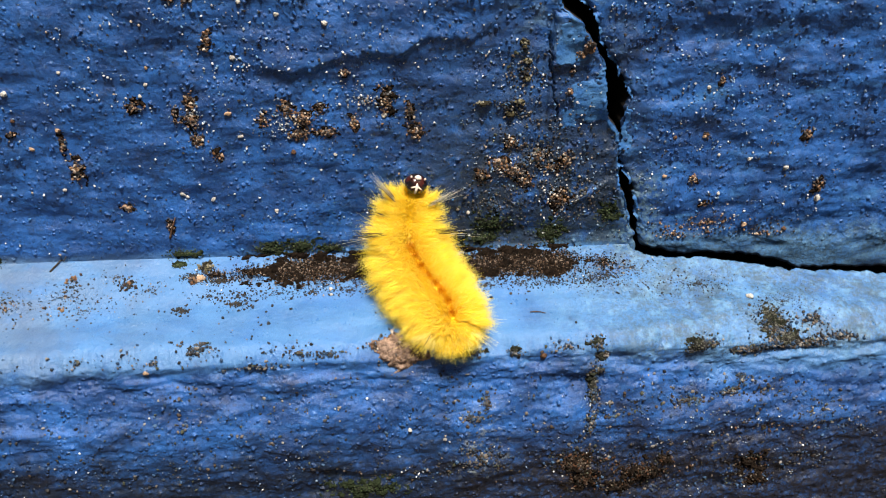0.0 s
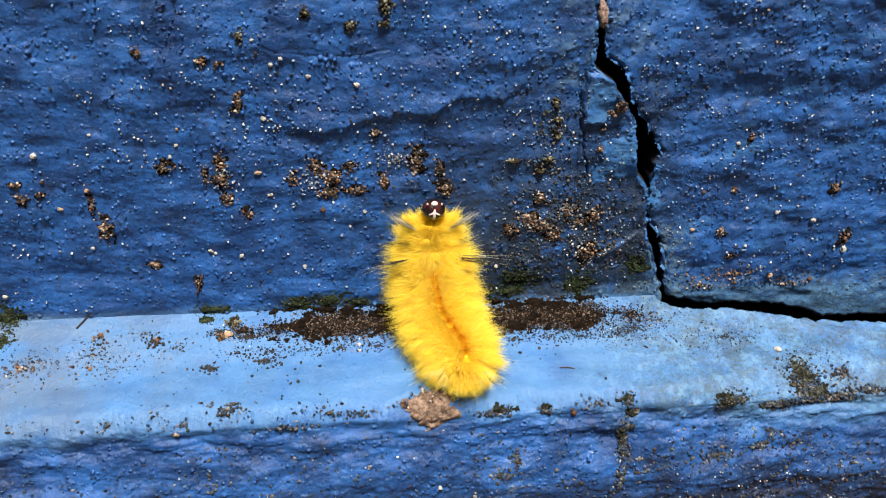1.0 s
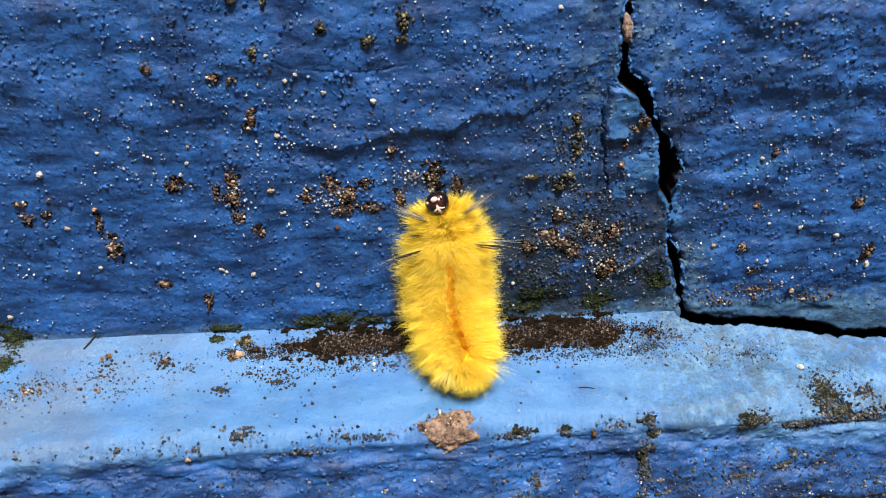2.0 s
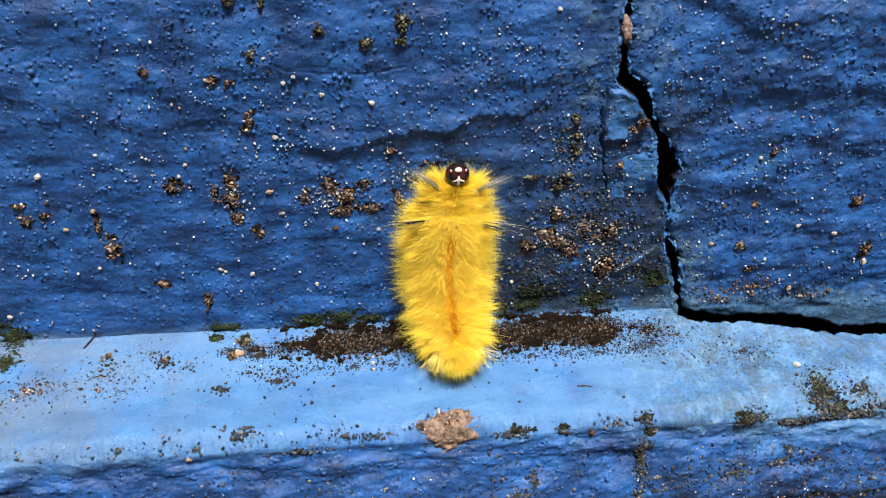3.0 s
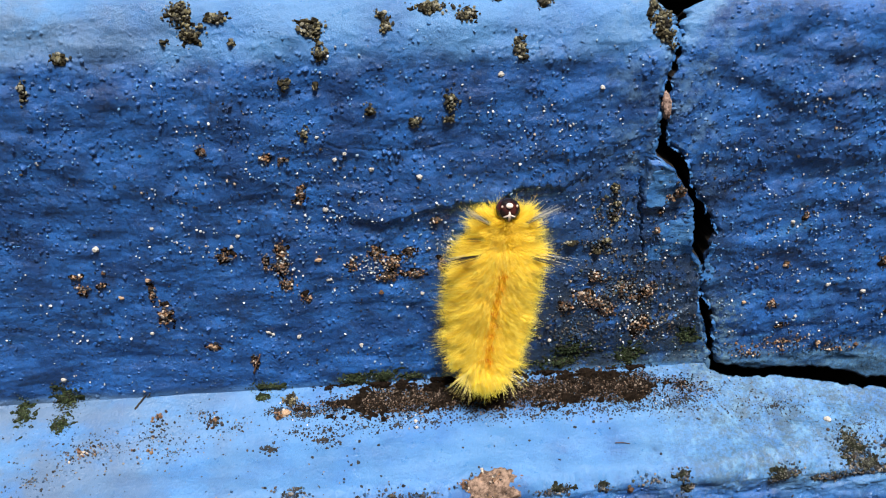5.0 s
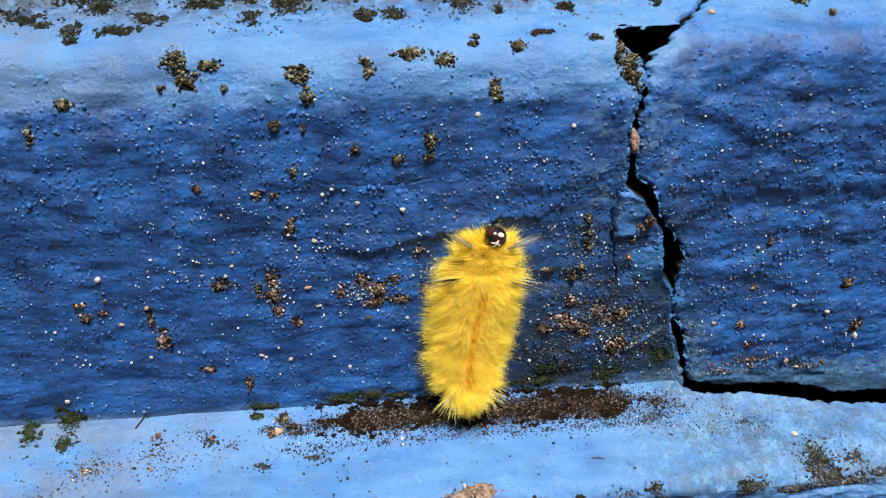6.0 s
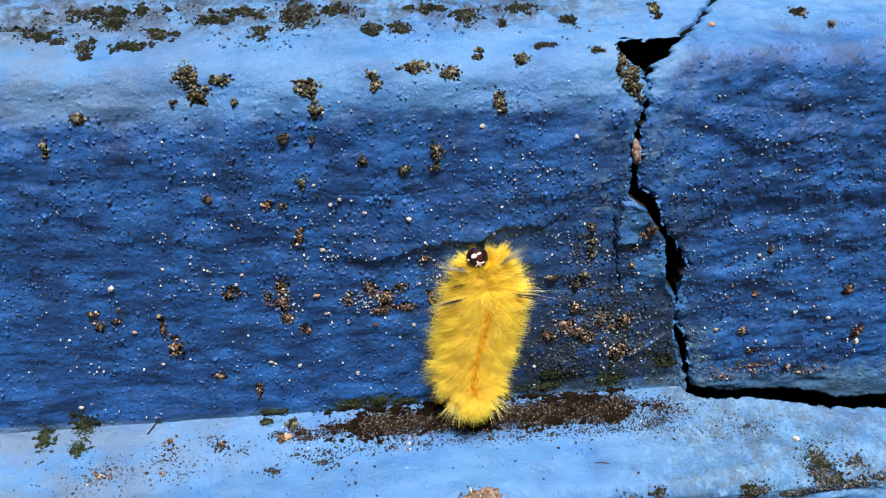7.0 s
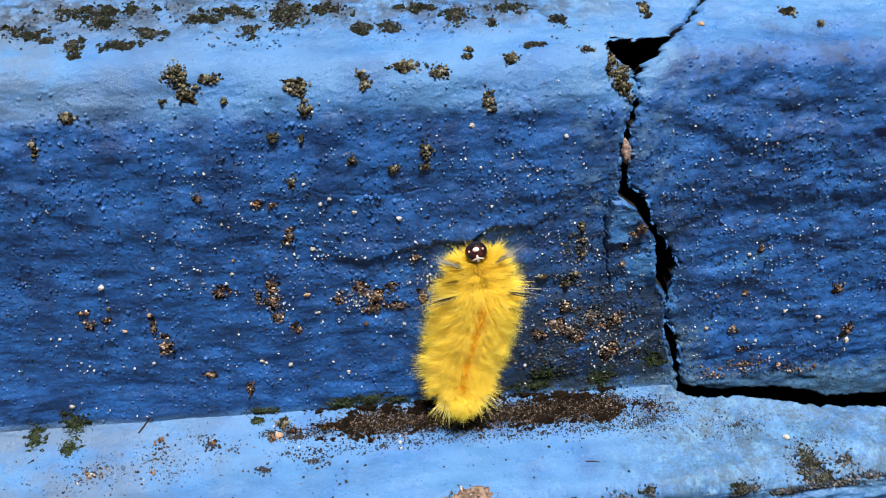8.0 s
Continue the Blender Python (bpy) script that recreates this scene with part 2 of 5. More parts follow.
MIXED = grains("mixed_crust", [(0.07, 0.065, 0.062), (0.03, 0.04, 0.055), (0.016, 0.015, 0.015), (0.13, 0.105, 0.085), (0.035, 0.08, 0.15), (0.05, 0.033, 0.022), (0.012, 0.012, 0.014), (0.22, 0.20, 0.18), (0.03, 0.07, 0.14), (0.02, 0.02, 0.022), (0.05, 0.055, 0.035), (0.02, 0.045, 0.09)], 0.6)
LICHEN_FILM = mottled("olive_lichen_film", (0.009, 0.008, 0.006), (0.034, 0.027, 0.014), 1500, gloss=0.06)
GREY_FILM = mottled("grey_lichen_film", (0.009, 0.010, 0.007), (0.026, 0.028, 0.018), 1500, gloss=0.06)
MOSS_FILM = mottled("moss_film", (0.007, 0.010, 0.005), (0.020, 0.026, 0.012), 1500, gloss=0.06)
GREY_LICHEN = grains("grey_lichen_crust", [(0.034, 0.036, 0.022), (0.014, 0.015, 0.010), (0.070, 0.070, 0.044), (0.008, 0.008, 0.007), (0.014, 0.013, 0.009), (0.11, 0.11, 0.09), (0.018, 0.018, 0.014), (0.01, 0.01, 0.009)], 0.65)
STONE = mottled("pinkish_case", (0.36, 0.25, 0.20), (0.11, 0.065, 0.052), 2000, 0.9, 0.0010, 2600, 0.7)
BARK = mottled("rust_brown_bark", (0.06, 0.032, 0.018), (0.12, 0.06, 0.034), 900)
HAIR = hair_material("yellow_hair", (0.999, 0.83, 0.060), (0.999, 0.92, 0.32), through=0.68)
STRIPE = hair_material("orange_hair", (0.98, 0.66, 0.025), (0.99, 0.79, 0.08), through=0.55)
SPOT = hair_material("brown_orange_hair", (0.72, 0.31, 0.010), (0.90, 0.50, 0.02), through=0.45)
TAIL_HAIR = hair_material("pale_yellow_hair", (0.97, 0.84, 0.22), (0.93, 0.84, 0.42), through=0.5)
PALE_HAIR = hair_material("pale_grey_hair", (0.55, 0.52, 0.42), (0.75, 0.72, 0.62))
BLACK_HAIR = hair_material("black_hair", (0.012, 0.011, 0.01), (0.03, 0.028, 0.025), through=0.05)
SKIN = mottled("orange_yellow_skin", (0.99, 0.78, 0.05), (0.98, 0.68, 0.03), 900, 0.6, dirt=0.03)
_m = Mat("glossy_black_shell")
SHELL = _m.done(_m.mix(_m.span(_m.noise(500, 2), 0.45, 0.6), (0.007, 0.004, 0.004), (0.040, 0.009, 0.006)), 0.2)
MARK = mottled("white_head_mark", (0.70, 0.50, 0.40), (0.80, 0.70, 0.62), 2000, 0.5)

# ---- smooth noise over the wall, in metres along it and up its profile ----


def scatter(ix, iy, seed):
    """Even random numbers, 0 to 1, one for each cell."""
    h = (ix.astype(np.int64) * 374761393 + iy.astype(np.int64) * 668265263 + seed * 974634777) & 0xFFFFFFFF
    h = ((h ^ (h >> 13)) * 1274126177) & 0xFFFFFFFF
    h = ((h ^ (h >> 16)) * 2246822519) & 0xFFFFFFFF
    return ((h ^ (h >> 15)) & 0xFFFFFF) / float(0x1000000)


def waves(x, y, seed):
    """Gradient noise, about -0.7 to 0.7."""
    ix, iy = np.floor(x), np.floor(y)
    fx, fy = x - ix, y - iy
    u, v = fx * fx * fx * (fx * (fx * 6 - 15) + 10), fy * fy * fy * (fy * (fy * 6 - 15) + 10)

    def corner(dx, dy):
        a = scatter(ix + dx, iy + dy, seed) * 2 * np.pi
        return np.cos(a) * (fx - dx) + np.sin(a) * (fy - dy)
    low, high = corner(0, 0) * (1 - u) + corner(1, 0) * u, corner(0, 1) * (1 - u) + corner(1, 1) * u
    return low * (1 - v) + high * v


def cloud(x, y, seed, octaves=4, gain=0.5):
    total, size = np.zeros_like(x), 1.0
    for k in range(octaves):
        total += size * waves(x * 2.03 ** k + 17.3 * k, y * 2.03 ** k - 9.1 * k, seed + k)
        size *= gain
    return total


def pimples(x, y, cell, share, small, large, seed):
    """Round bumps of radius small to large, one in share of the cells; height as a share of the radius."""
    gx, gy = np.floor(x / cell), np.floor(y / cell)
    best = np.zeros_like(x)
    for dx in (-1, 0, 1):
        for dy in (-1, 0, 1):
            cx, cy = gx + dx, gy + dy
            px, py = (cx + scatter(cx, cy, seed)) * cell, (cy + scatter(cx, cy, seed + 1)) * cell
            r = small + (large - small) * scatter(cx, cy, seed + 2) ** 2
            r = np.where(scatter(cx, cy, seed + 3) < share, r, 1e-9)
            d = np.clip(1 - ((x - px) ** 2 + (y - py) ** 2) / (r * r), 0, 1)
            best = np.maximum(best, r * d * (1.6 - 0.6 * d))
    return best


def ease(v, low, high):
    u = np.clip((v - low) / (high - low), 0, 1)
    return u * u * (3 - 2 * u)


# ---- the profile of the wall: s runs up it, in metres ----

STEP = 0.00025


def smooth_line(points, rounding, start=0.0):
    """Even samples of a polyline with rounded corners: s, (y, z), outward normal."""
    v = np.array(points, float)
    d = np.r_[0, np.cumsum(np.hypot(*np.diff(v, axis=0).T))]
    s = np.arange(0, d[-1], STEP)
    p = np.c_[np.interp(s, d, v[:, 0]), np.interp(s, d, v[:, 1])]
    n = int(4 * rounding / STEP)
    k = np.exp(-0.5 * (np.arange(-n, n + 1) * STEP / rounding) ** 2)
    k /= k.sum()
    far = np.arange(1, n + 1)[:, None]
    p = np.vstack([p[:1] + (p[:1] - p[1:2]) * far[::-1], p, p[-1:] + (p[-1:] - p[-2:-1]) * far])
    p = np.c_[np.convolve(p[:, 0], k, "valid"), np.convolve(p[:, 1], k, "valid")]
    t = np.gradient(p, axis=0)
    t /= np.linalg.norm(t, axis=1)[:, None]
    return s + start, p, np.c_[-t[:, 1], t[:, 0]]


def on_line(line, s):
    """y, z and the outward normal's y, z at s."""
    ls, p, n = line
    return [np.interp(s, ls, c) for c in (p[:, 0], p[:, 1], n[:, 0], n[:, 1])]


LOWER_FACE = [(-0.0285, 0.17), (-0.0275, 0.255), (-0.0262, 0.281), (-0.0250, 0.2905), (-0.0230, 0.2943), (-0.0195, 0.2957), (-0.010, 0.2968), (0, 0.3003)]
UPPER_FACE = [(0, 0.3003), (0.0003, 0.330), (0, 0.355), (0.0004, 0.3610), (0.0018, 0.3655), (0.0045, 0.3685), (0.0095, 0.3702), (0.022, 0.3752)]
TOP_FACE = [(0.022, 0.3752), (0.0232, 0.40), (0.024, 0.47)]


def length(points):
    return float(np.hypot(*np.diff(np.array(points), axis=0).T).sum())


CORNER = length(LOWER_FACE)
TOP_CORNER = CORNER + length(UPPER_FACE)
WHOLE = smooth_line(LOWER_FACE + UPPER_FACE[1:] + TOP_FACE[1:], 0.0011)
LOWER = smooth_line(LOWER_FACE + [(0.03, 0.305)], 0.0011)
MIDDLE = smooth_line([(0, 0.2803)] + UPPER_FACE + [(0.05, 0.382)], 0.0011, CORNER - 0.02)
TOP = smooth_line([(0.0215, 0.36), (0.0220, 0.3752)] + TOP_FACE[1:], 0.0011, TOP_CORNER - 0.0152)

# The crack between the two bricks of the middle course: its left and right lips, in mm (s, x).
LIP_LEFT = [(147, 52.8), (150, 52.2), (155, 50.6), (159.6, 49), (162.8, 47.3), (165.2, 46.9), (169.9, 47.2), (172.8, 45.5), (174.6, 44.2), (177.9, 43.6), (181.1, 43.2), (184.4, 42.1), (187.5, 40.2), (190.6, 38), (192.8, 34.8), (199.2, 34.5), (204.5, 34.1), (208.6, 35.3), (214.8, 36.4), (216.5, 38.3), (219.5, 40.4), (221.4, 42.2), (225.2, 46), (229.3, 49.6), (238, 56)]
LIP_RIGHT = [(147, 56.0), (149.6, 54), (155, 52.3), (159.5, 51.1), (162.6, 49.7), (165.1, 47.9), (169.9, 47.6), (172.7, 47.2), (174.4, 47.5), (177.7, 48), (181, 46.2), (184.3, 44), (187.4, 41.8), (190.5, 41), (193, 39), (195, 36.4), (199.2, 35.9), (208.6, 36.4), (215.2, 37.4), (216.5, 39.1), (219.5, 41.4), (222.6, 44.6), (225.2, 47), (229.3, 50.8), (238, 57.2)]


def lip(points, s, seed):
    p = np.array(points) / 1000
    rough = (0.0007 + 0.0012 * ease(s, 0.211, 0.215)) * cloud(s / 0.0021, s * 0 + 3.7, seed, 4, 0.6)
    return np.interp(s, p[:, 0], p[:, 1]) + rough + np.where(s < 0.168, 1.7, 1.0) * (0.00022 if points is LIP_LEFT else -0.00022)


def in_shape(x, s, corners, soft):
    """About how far (x, s) lies inside a convex shape, 0 to 1 over soft; corners in mm, turning left."""
    inside = np.full_like(x, 1.0)
    for (ax, ay), (bx, by) in zip(corners, corners[1:] + corners[:1]):
        run = math.hypot(bx - ax, by - ay)
        d = ((bx - ax) * (s * 1000 - ay) - (by - ay) * (x * 1000 - ax)) / run
        inside = np.minimum(inside, np.clip(d / soft, 0, 1))
    return inside


def broken_corner(x, s):
    """How deep the brick's upper corner has broken away beside the crack."""
    wob = 0.0012 * cloud(x / 0.0022, s / 0.0022, 98, 4, 0.65)
    return 0.011 * in_shape(x + wob, s - wob, [(36.4, 214.2), (48, 219.0), (48, 222.0), (41.5, 221.2), (37.0, 221.7), (33.4, 221.6), (31.4, 220.2), (31.7, 218.0), (34.0, 216.0)], 0.8)


def along(points, x):
    p = np.array(points) / 1000
    return np.interp(x, p[:, 0], p[:, 1])


def groove(x, s, points, half, depth, upright=False):
    """A hairline crack along a line of (x, s) in mm."""
    p = np.array(points) / 1000
    if upright:
        p = p[np.argsort(p[:, 1])]
        d = x - np.interp(s, p[:, 1], p[:, 0]) - 0.0007 * cloud(s / 0.0030, s * 0, 61, 4, 0.6)
        inside = ease(s, p[0, 1] - 0.0005, p[0, 1] + 0.001) * ease(s, p[-1, 1] + 0.0005, p[-1, 1] - 0.001)
    else:
        d = s - np.interp(x, p[:, 0], p[:, 1]) - 0.0002 * waves(x / 0.002, x * 0, 62)
        inside = ease(x, p[0, 0] - 0.0005, p[0, 0] + 0.002) * ease(x, p[-1, 0] + 0.0005, p[-1, 0] - 0.002)
    return depth * inside * np.exp(-(d / half) ** 2)


def ledge_lip(x, s, points, proud, fade, cut=0.0007):
    """A run in old paint: proud above the line, dropping off sharply below it."""
    p = np.array(points) / 1000
    d = s - np.interp(x, p[:, 0], p[:, 1]) - 0.0015 * cloud(x / 0.006, x * 0, 71, 5, 0.62)
    window = ease(x, p[0, 0] - 0.003, p[0, 0] + 0.004) * ease(x, p[-1, 0] + 0.003, p[-1, 0] - 0.004)
    return proud * window * ease(d, -cut, cut) * np.exp(-np.clip(d, 0, 1) / fade)


def relief(x, s, course):
    """How far the painted surface stands out of the plain profile."""
    mm = 0.001
    flat = np.maximum(ease(s, 0.1240, 0.1265) * ease(s, 0.1485, 0.1455), 0.6 * ease(s, 0.211, 0.217) * ease(s, 0.229, 0.224))
    rough = 1 - 0.8 * flat
    right = ease(x, 0.036, 0.050)
    h = 0.85 * mm * cloud(x / 0.021, s / 0.012, 3, 3)
    h += 0.52 * (1 - 0.6 * right) * mm * rough * cloud(x / 0.0090, s / 0.0044, 11, 4, 0.44)
    h += 0.95 * right * mm * rough * cloud(x / 0.0100, s / 0.0062, 13, 3, 0.46)
    h += 0.16 * right * mm * rough * cloud(x / 0.0030, s / 0.0020, 14, 3, 0.5)
    h += 0.055 * mm * (0.4 + 0.6 * rough) * cloud(x / 0.0013, s / 0.0010, 21, 3)
    dense = 0.32 + 0.68 * ease(cloud(x / 0.014, s / 0.009, 81, 3), -0.12, 0.38)
    h += rough * (1.3 * dense * pimples(x, s, 0.0022, 0.34, 0.00018, 0.00044, 31) + 1.3 * dense * pimples(x, s, 0.0011, 0.40, 0.00013, 0.00028, 41))
    h += 0.08 * mm * rough * (1 - dense) * cloud(x / 0.0040, s / 0.0022, 87, 3)
    if course == "lower":
        h += mm * ease(s, 0.1262, 0.1225) * (0.50 * cloud(x / 0.0068, s / 0.0030, 51, 4, 0.42) + 0.12 * cloud(x / 0.0026, s / 0.0015, 57, 3, 0.55)) + 0.8 * ease(s, 0.1262, 0.1225) * pimples(x, s, 0.0017, 0.40, 0.00018, 0.00044, 58)
        h -= 0.8 * mm * ease(s, 0.1255, 0.1225) * ease(s, 0.112, 0.119)
        # the ledge's front edge is worn back, further beyond the joint
        far = ease(x, 0.050, 0.068)
        knee = 0.1290 + 0.0042 * far + 0.0020 * cloud(x / 0.007, x * 0, 54, 4, 0.65)
        h -= (1.5 + 0.7 * far) * mm * (0.9 + 0.4 * cloud(x / 0.008, s / 0.006, 55, 3)) * ease(s, knee, knee - 0.0048 - 0.0050 * far) * ease(s, 0.108, 0.120)
        h -= 0.5 * mm * np.exp(-((x - 0.0415 - 0.0006 * waves(s / 0.004, s * 0, 5)) / 0.0007) ** 2) * ease(s, 0.128, 0.124)
    if course == "middle":
        h += ledge_lip(x, s, [(-14, 183.4), (-11.6, 183.2), (-7.3, 182.6), (-2.8, 184), (1.7, 185.6), (7, 185.5), (10.6, 186.6), (14.1, 187.7), (20.3, 188.3), (24, 189.8)], 0.85 * mm, 0.0045, 0.0008)
        h += ledge_lip(x, s, [(-50, 179), (-44, 179.9), (-36.3, 184.4), (-30.3, 185.2), (-24, 184)], 0.40 * mm, 0.005, 0.0016)
        h += ledge_lip(x, s, [(12, 191), (18, 193.5), (24, 193), (29, 194)], 0.35 * mm, 0.005, 0.0012)
        h += ledge_lip(x, s, [(52, 188), (60, 191), (72, 190), (86, 193)], 0.2 * mm, 0.005, 0.0012)
        h += ledge_lip(x, s, [(54, 201), (66, 203), (78, 202), (92, 204)], 0.35 * mm, 0.006)
        h -= groove(x, s, [(-17.3, 197.8), (-14.2, 195.9), (-7.6, 195.1), (-2.6, 195.1), (4.1, 196.3)], 0.00018, 0.14 * mm)
        h -= groove(x, s, [(33.4, 188.5), (33.6, 186.7), (34.0, 183), (34.6, 180.4), (36, 173.0)], 0.00013, 1.1 * mm, True)
        h += groove(x, s, [(36.5, 156.6), (39.4, 157.7), (44.1, 160.5), (46.8, 162.8)], 0.0005, 0.35 * mm)
        h -= (0.3 + 0.9 * ease(x, -0.005, -0.05)) * mm * np.exp(-((s - 0.2110) / 0.0065) ** 2)
        h += 0.5 * mm * ease(s, 0.221, 0.226) * ease(x, 0.038, 0.028) * cloud(x / 0.0045, s / 0.003, 17, 4, 0.6)
        h += 1.1 * mm * right * np.exp(-((s - 0.2165) / 0.0038) ** 2)
        h -= groove(x, s, [(-72, 228.4), (-66, 227.8), (-60, 227.4), (-55, 226.6)], 0.0004, 0.9 * mm)
        # the paint curls up along the lip of the crack, and has come off it in scallops
        rim = lip(LIP_LEFT, s, 91) - x
        h += 0.55 * mm * ease(s, 0.150, 0.158) * ease(s, 0.212, 0.200) * np.exp(-((rim - 0.0006) / 0.0007) ** 2) * (0.5 + cloud(s / 0.004, s * 0, 65, 2))
        edge = 0.0004 * cloud(s / 0.003, x / 0.003, 64, 3)
        h += 0.5 * mm * ease(x, 0.0337, 0.0343) * ease(x, 0.048, 0.042) * ease(s, 0.172, 0.178) * ease(s, 0.200, 0.190)
        h += 0.7 * mm * ease(x + edge, 0.0337, 0.0341) * ease(s + edge, 0.1832, 0.1836) * ease(s + edge, 0.1922, 0.1916) * ease(x, 0.0415, 0.0400)
    return h


def place(line, x, s, course, lift=0.0):
    """Points of the wall's skin at (x, s), lifted by so much."""
    x, s = np.asarray(x, float), np.asarray(s, float)
    y, z, ny, nz = on_line(line, s)
    h = relief(x, s, course) + lift
    return np.stack([x, y + ny * h, z + nz * h], -1)


def course_at(x, s):
    return ("lower", LOWER) if s < CORNER + 0.0002 else ("middle", MIDDLE)


def spot(x, s):
    """Point and outward normal of the skin at (x, s) in metres."""
    course, line = course_at(x, s)
    e = 0.0004
    q = place(line, [x, x + e, x], [s, s, s + e], course)
    n = Vector(q[1] - q[0]).cross(Vector(q[2] - q[0])).normalized()
    return Vector(q[0]), n if n.y < 0 or n.z > 0 else -n


# ---- building helpers ----


def link(name, data, parent=None, label=""):
    ob = new(name, data)
    if parent:
        ob.parent = parent
        ob.matrix_parent_inverse = parent.matrix_world.inverted()
    if label:
        ob["label"] = label
    return ob


def mesh_of(name, verts, faces, materials, smooth=True, slots=None):
    me = bpy.data.meshes.new(name)
    if isinstance(faces, np.ndarray):
        count, corners = faces.shape
        me.vertices.add(len(verts))
        me.vertices.foreach_set("co", np.asarray(verts, np.float32).ravel())
        me.loops.add(count * corners)
        me.loops.foreach_set("vertex_index", faces.astype(np.int32).ravel())
        me.polygons.add(count)
        me.polygons.foreach_set("loop_start", np.arange(0, count * corners, corners, dtype=np.int32))
        me.update(calc_edges=True)
    else:
        me.from_pydata(verts if isinstance(verts, list) else verts.tolist(), [], faces)
    for m in materials:
        me.materials.append(m)
    me.polygons.foreach_set("use_smooth", [smooth] * len(me.polygons))
    if slots is not None:
        me.polygons.foreach_set("material_index", slots)
    me.update()
    return me


def grid_faces(rows, cols):
    k = np.arange(rows * cols).reshape(rows, cols)
    return np.stack([k[:-1, :-1], k[:-1, 1:], k[1:, 1:], k[1:, :-1]], -1).reshape(-1, 4)


def fine_steps(low, high, near_low, near_high, fine, coarse):
    """Steps from low to high, fine between near_low and near_high."""
    parts = []
    if low < near_low:
        parts.append(np.linspace(low, near_low, max(2, int((near_low - low) / coarse)), endpoint=False))
    a, b = max(low, near_low), min(high, near_high)
    parts.append(np.linspace(a, b, max(2, int((b - a) / fine)), endpoint=False))
    if high > near_high:
        parts.append(np.linspace(near_high, high, max(2, int((high - near_high) / coarse))))
    else:
        parts[-1] = np.linspace(a, b, max(2, int((b - a) / fine)))
    return np.concatenate(parts)


FINE = 0.00020
REACH = 0.45


def brick(line, course, x_of, s_of, across, up, turned, parent, lost=None, undercut=0.0):
    """A brick's painted skin. across, up: steps 0 to 1; x_of(a, s), s_of(b, x): where they lie; turned: the edges that turn into a joint."""
    a, b = np.meshgrid(across, up)
    s = s_of(b, None)
    x = x_of(a, s)
    s = s_of(b, x)
    inn = np.zeros_like(x)
    bend = 0.0011
    if "left" in turned:
        inn += 0.0007 * np.clip(1 - (x - x[:, :1]) / bend, 0, 1) ** 2
    if "right" in turned:
        inn += 0.0007 * np.clip(1 - (x[:, -1:] - x) / bend, 0, 1) ** 2
    if "bottom" in turned:
        inn += 0.0007 * np.clip(1 - (s - s[:1]) / bend, 0, 1) ** 2
    wide = [(0, 0), (0, 0)]
    deep = [0.0016, 0.004, 0.009, 0.018]
    if "left" in turned:
        wide[1] = (len(deep), wide[1][1])
    if "right" in turned:
        wide[1] = (wide[1][0], len(deep))
    if "bottom" in turned:
        wide[0] = (len(deep), 0)
    x, s, base = (np.pad(v, wide, mode="edge") for v in (x, s, inn))
    for k, d in enumerate(deep):
        wobble = 0.0004 * cloud(s[:, 0] / 0.003, x[:, 0] * 0 + k, 80 + k, 2)
        if "left" in turned:
            base[:, len(deep) - 1 - k] += d
            x[:, len(deep) - 1 - k] += wobble
        if "right" in turned:
            base[:, -len(deep) + k] += d
            x[:, -len(deep) + k] += wobble
        if "bottom" in turned:
            base[len(deep) - 1 - k, :] = np.maximum(base[len(deep) - 1 - k, :], d)
    y, z, ny, nz = on_line(line, s)
    if lost:
        base = base + lost(x, s)
    h = relief(x, s, course) - base
    back = undercut * lost(x, s) if undercut else 0.0
    verts = np.stack([x, y + ny * h + back, z + nz * h], -1).reshape(-1, 3)
    faces = grid_faces(*x.shape)
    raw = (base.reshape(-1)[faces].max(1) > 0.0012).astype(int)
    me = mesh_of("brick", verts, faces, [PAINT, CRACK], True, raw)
    return link("brick", me, parent)


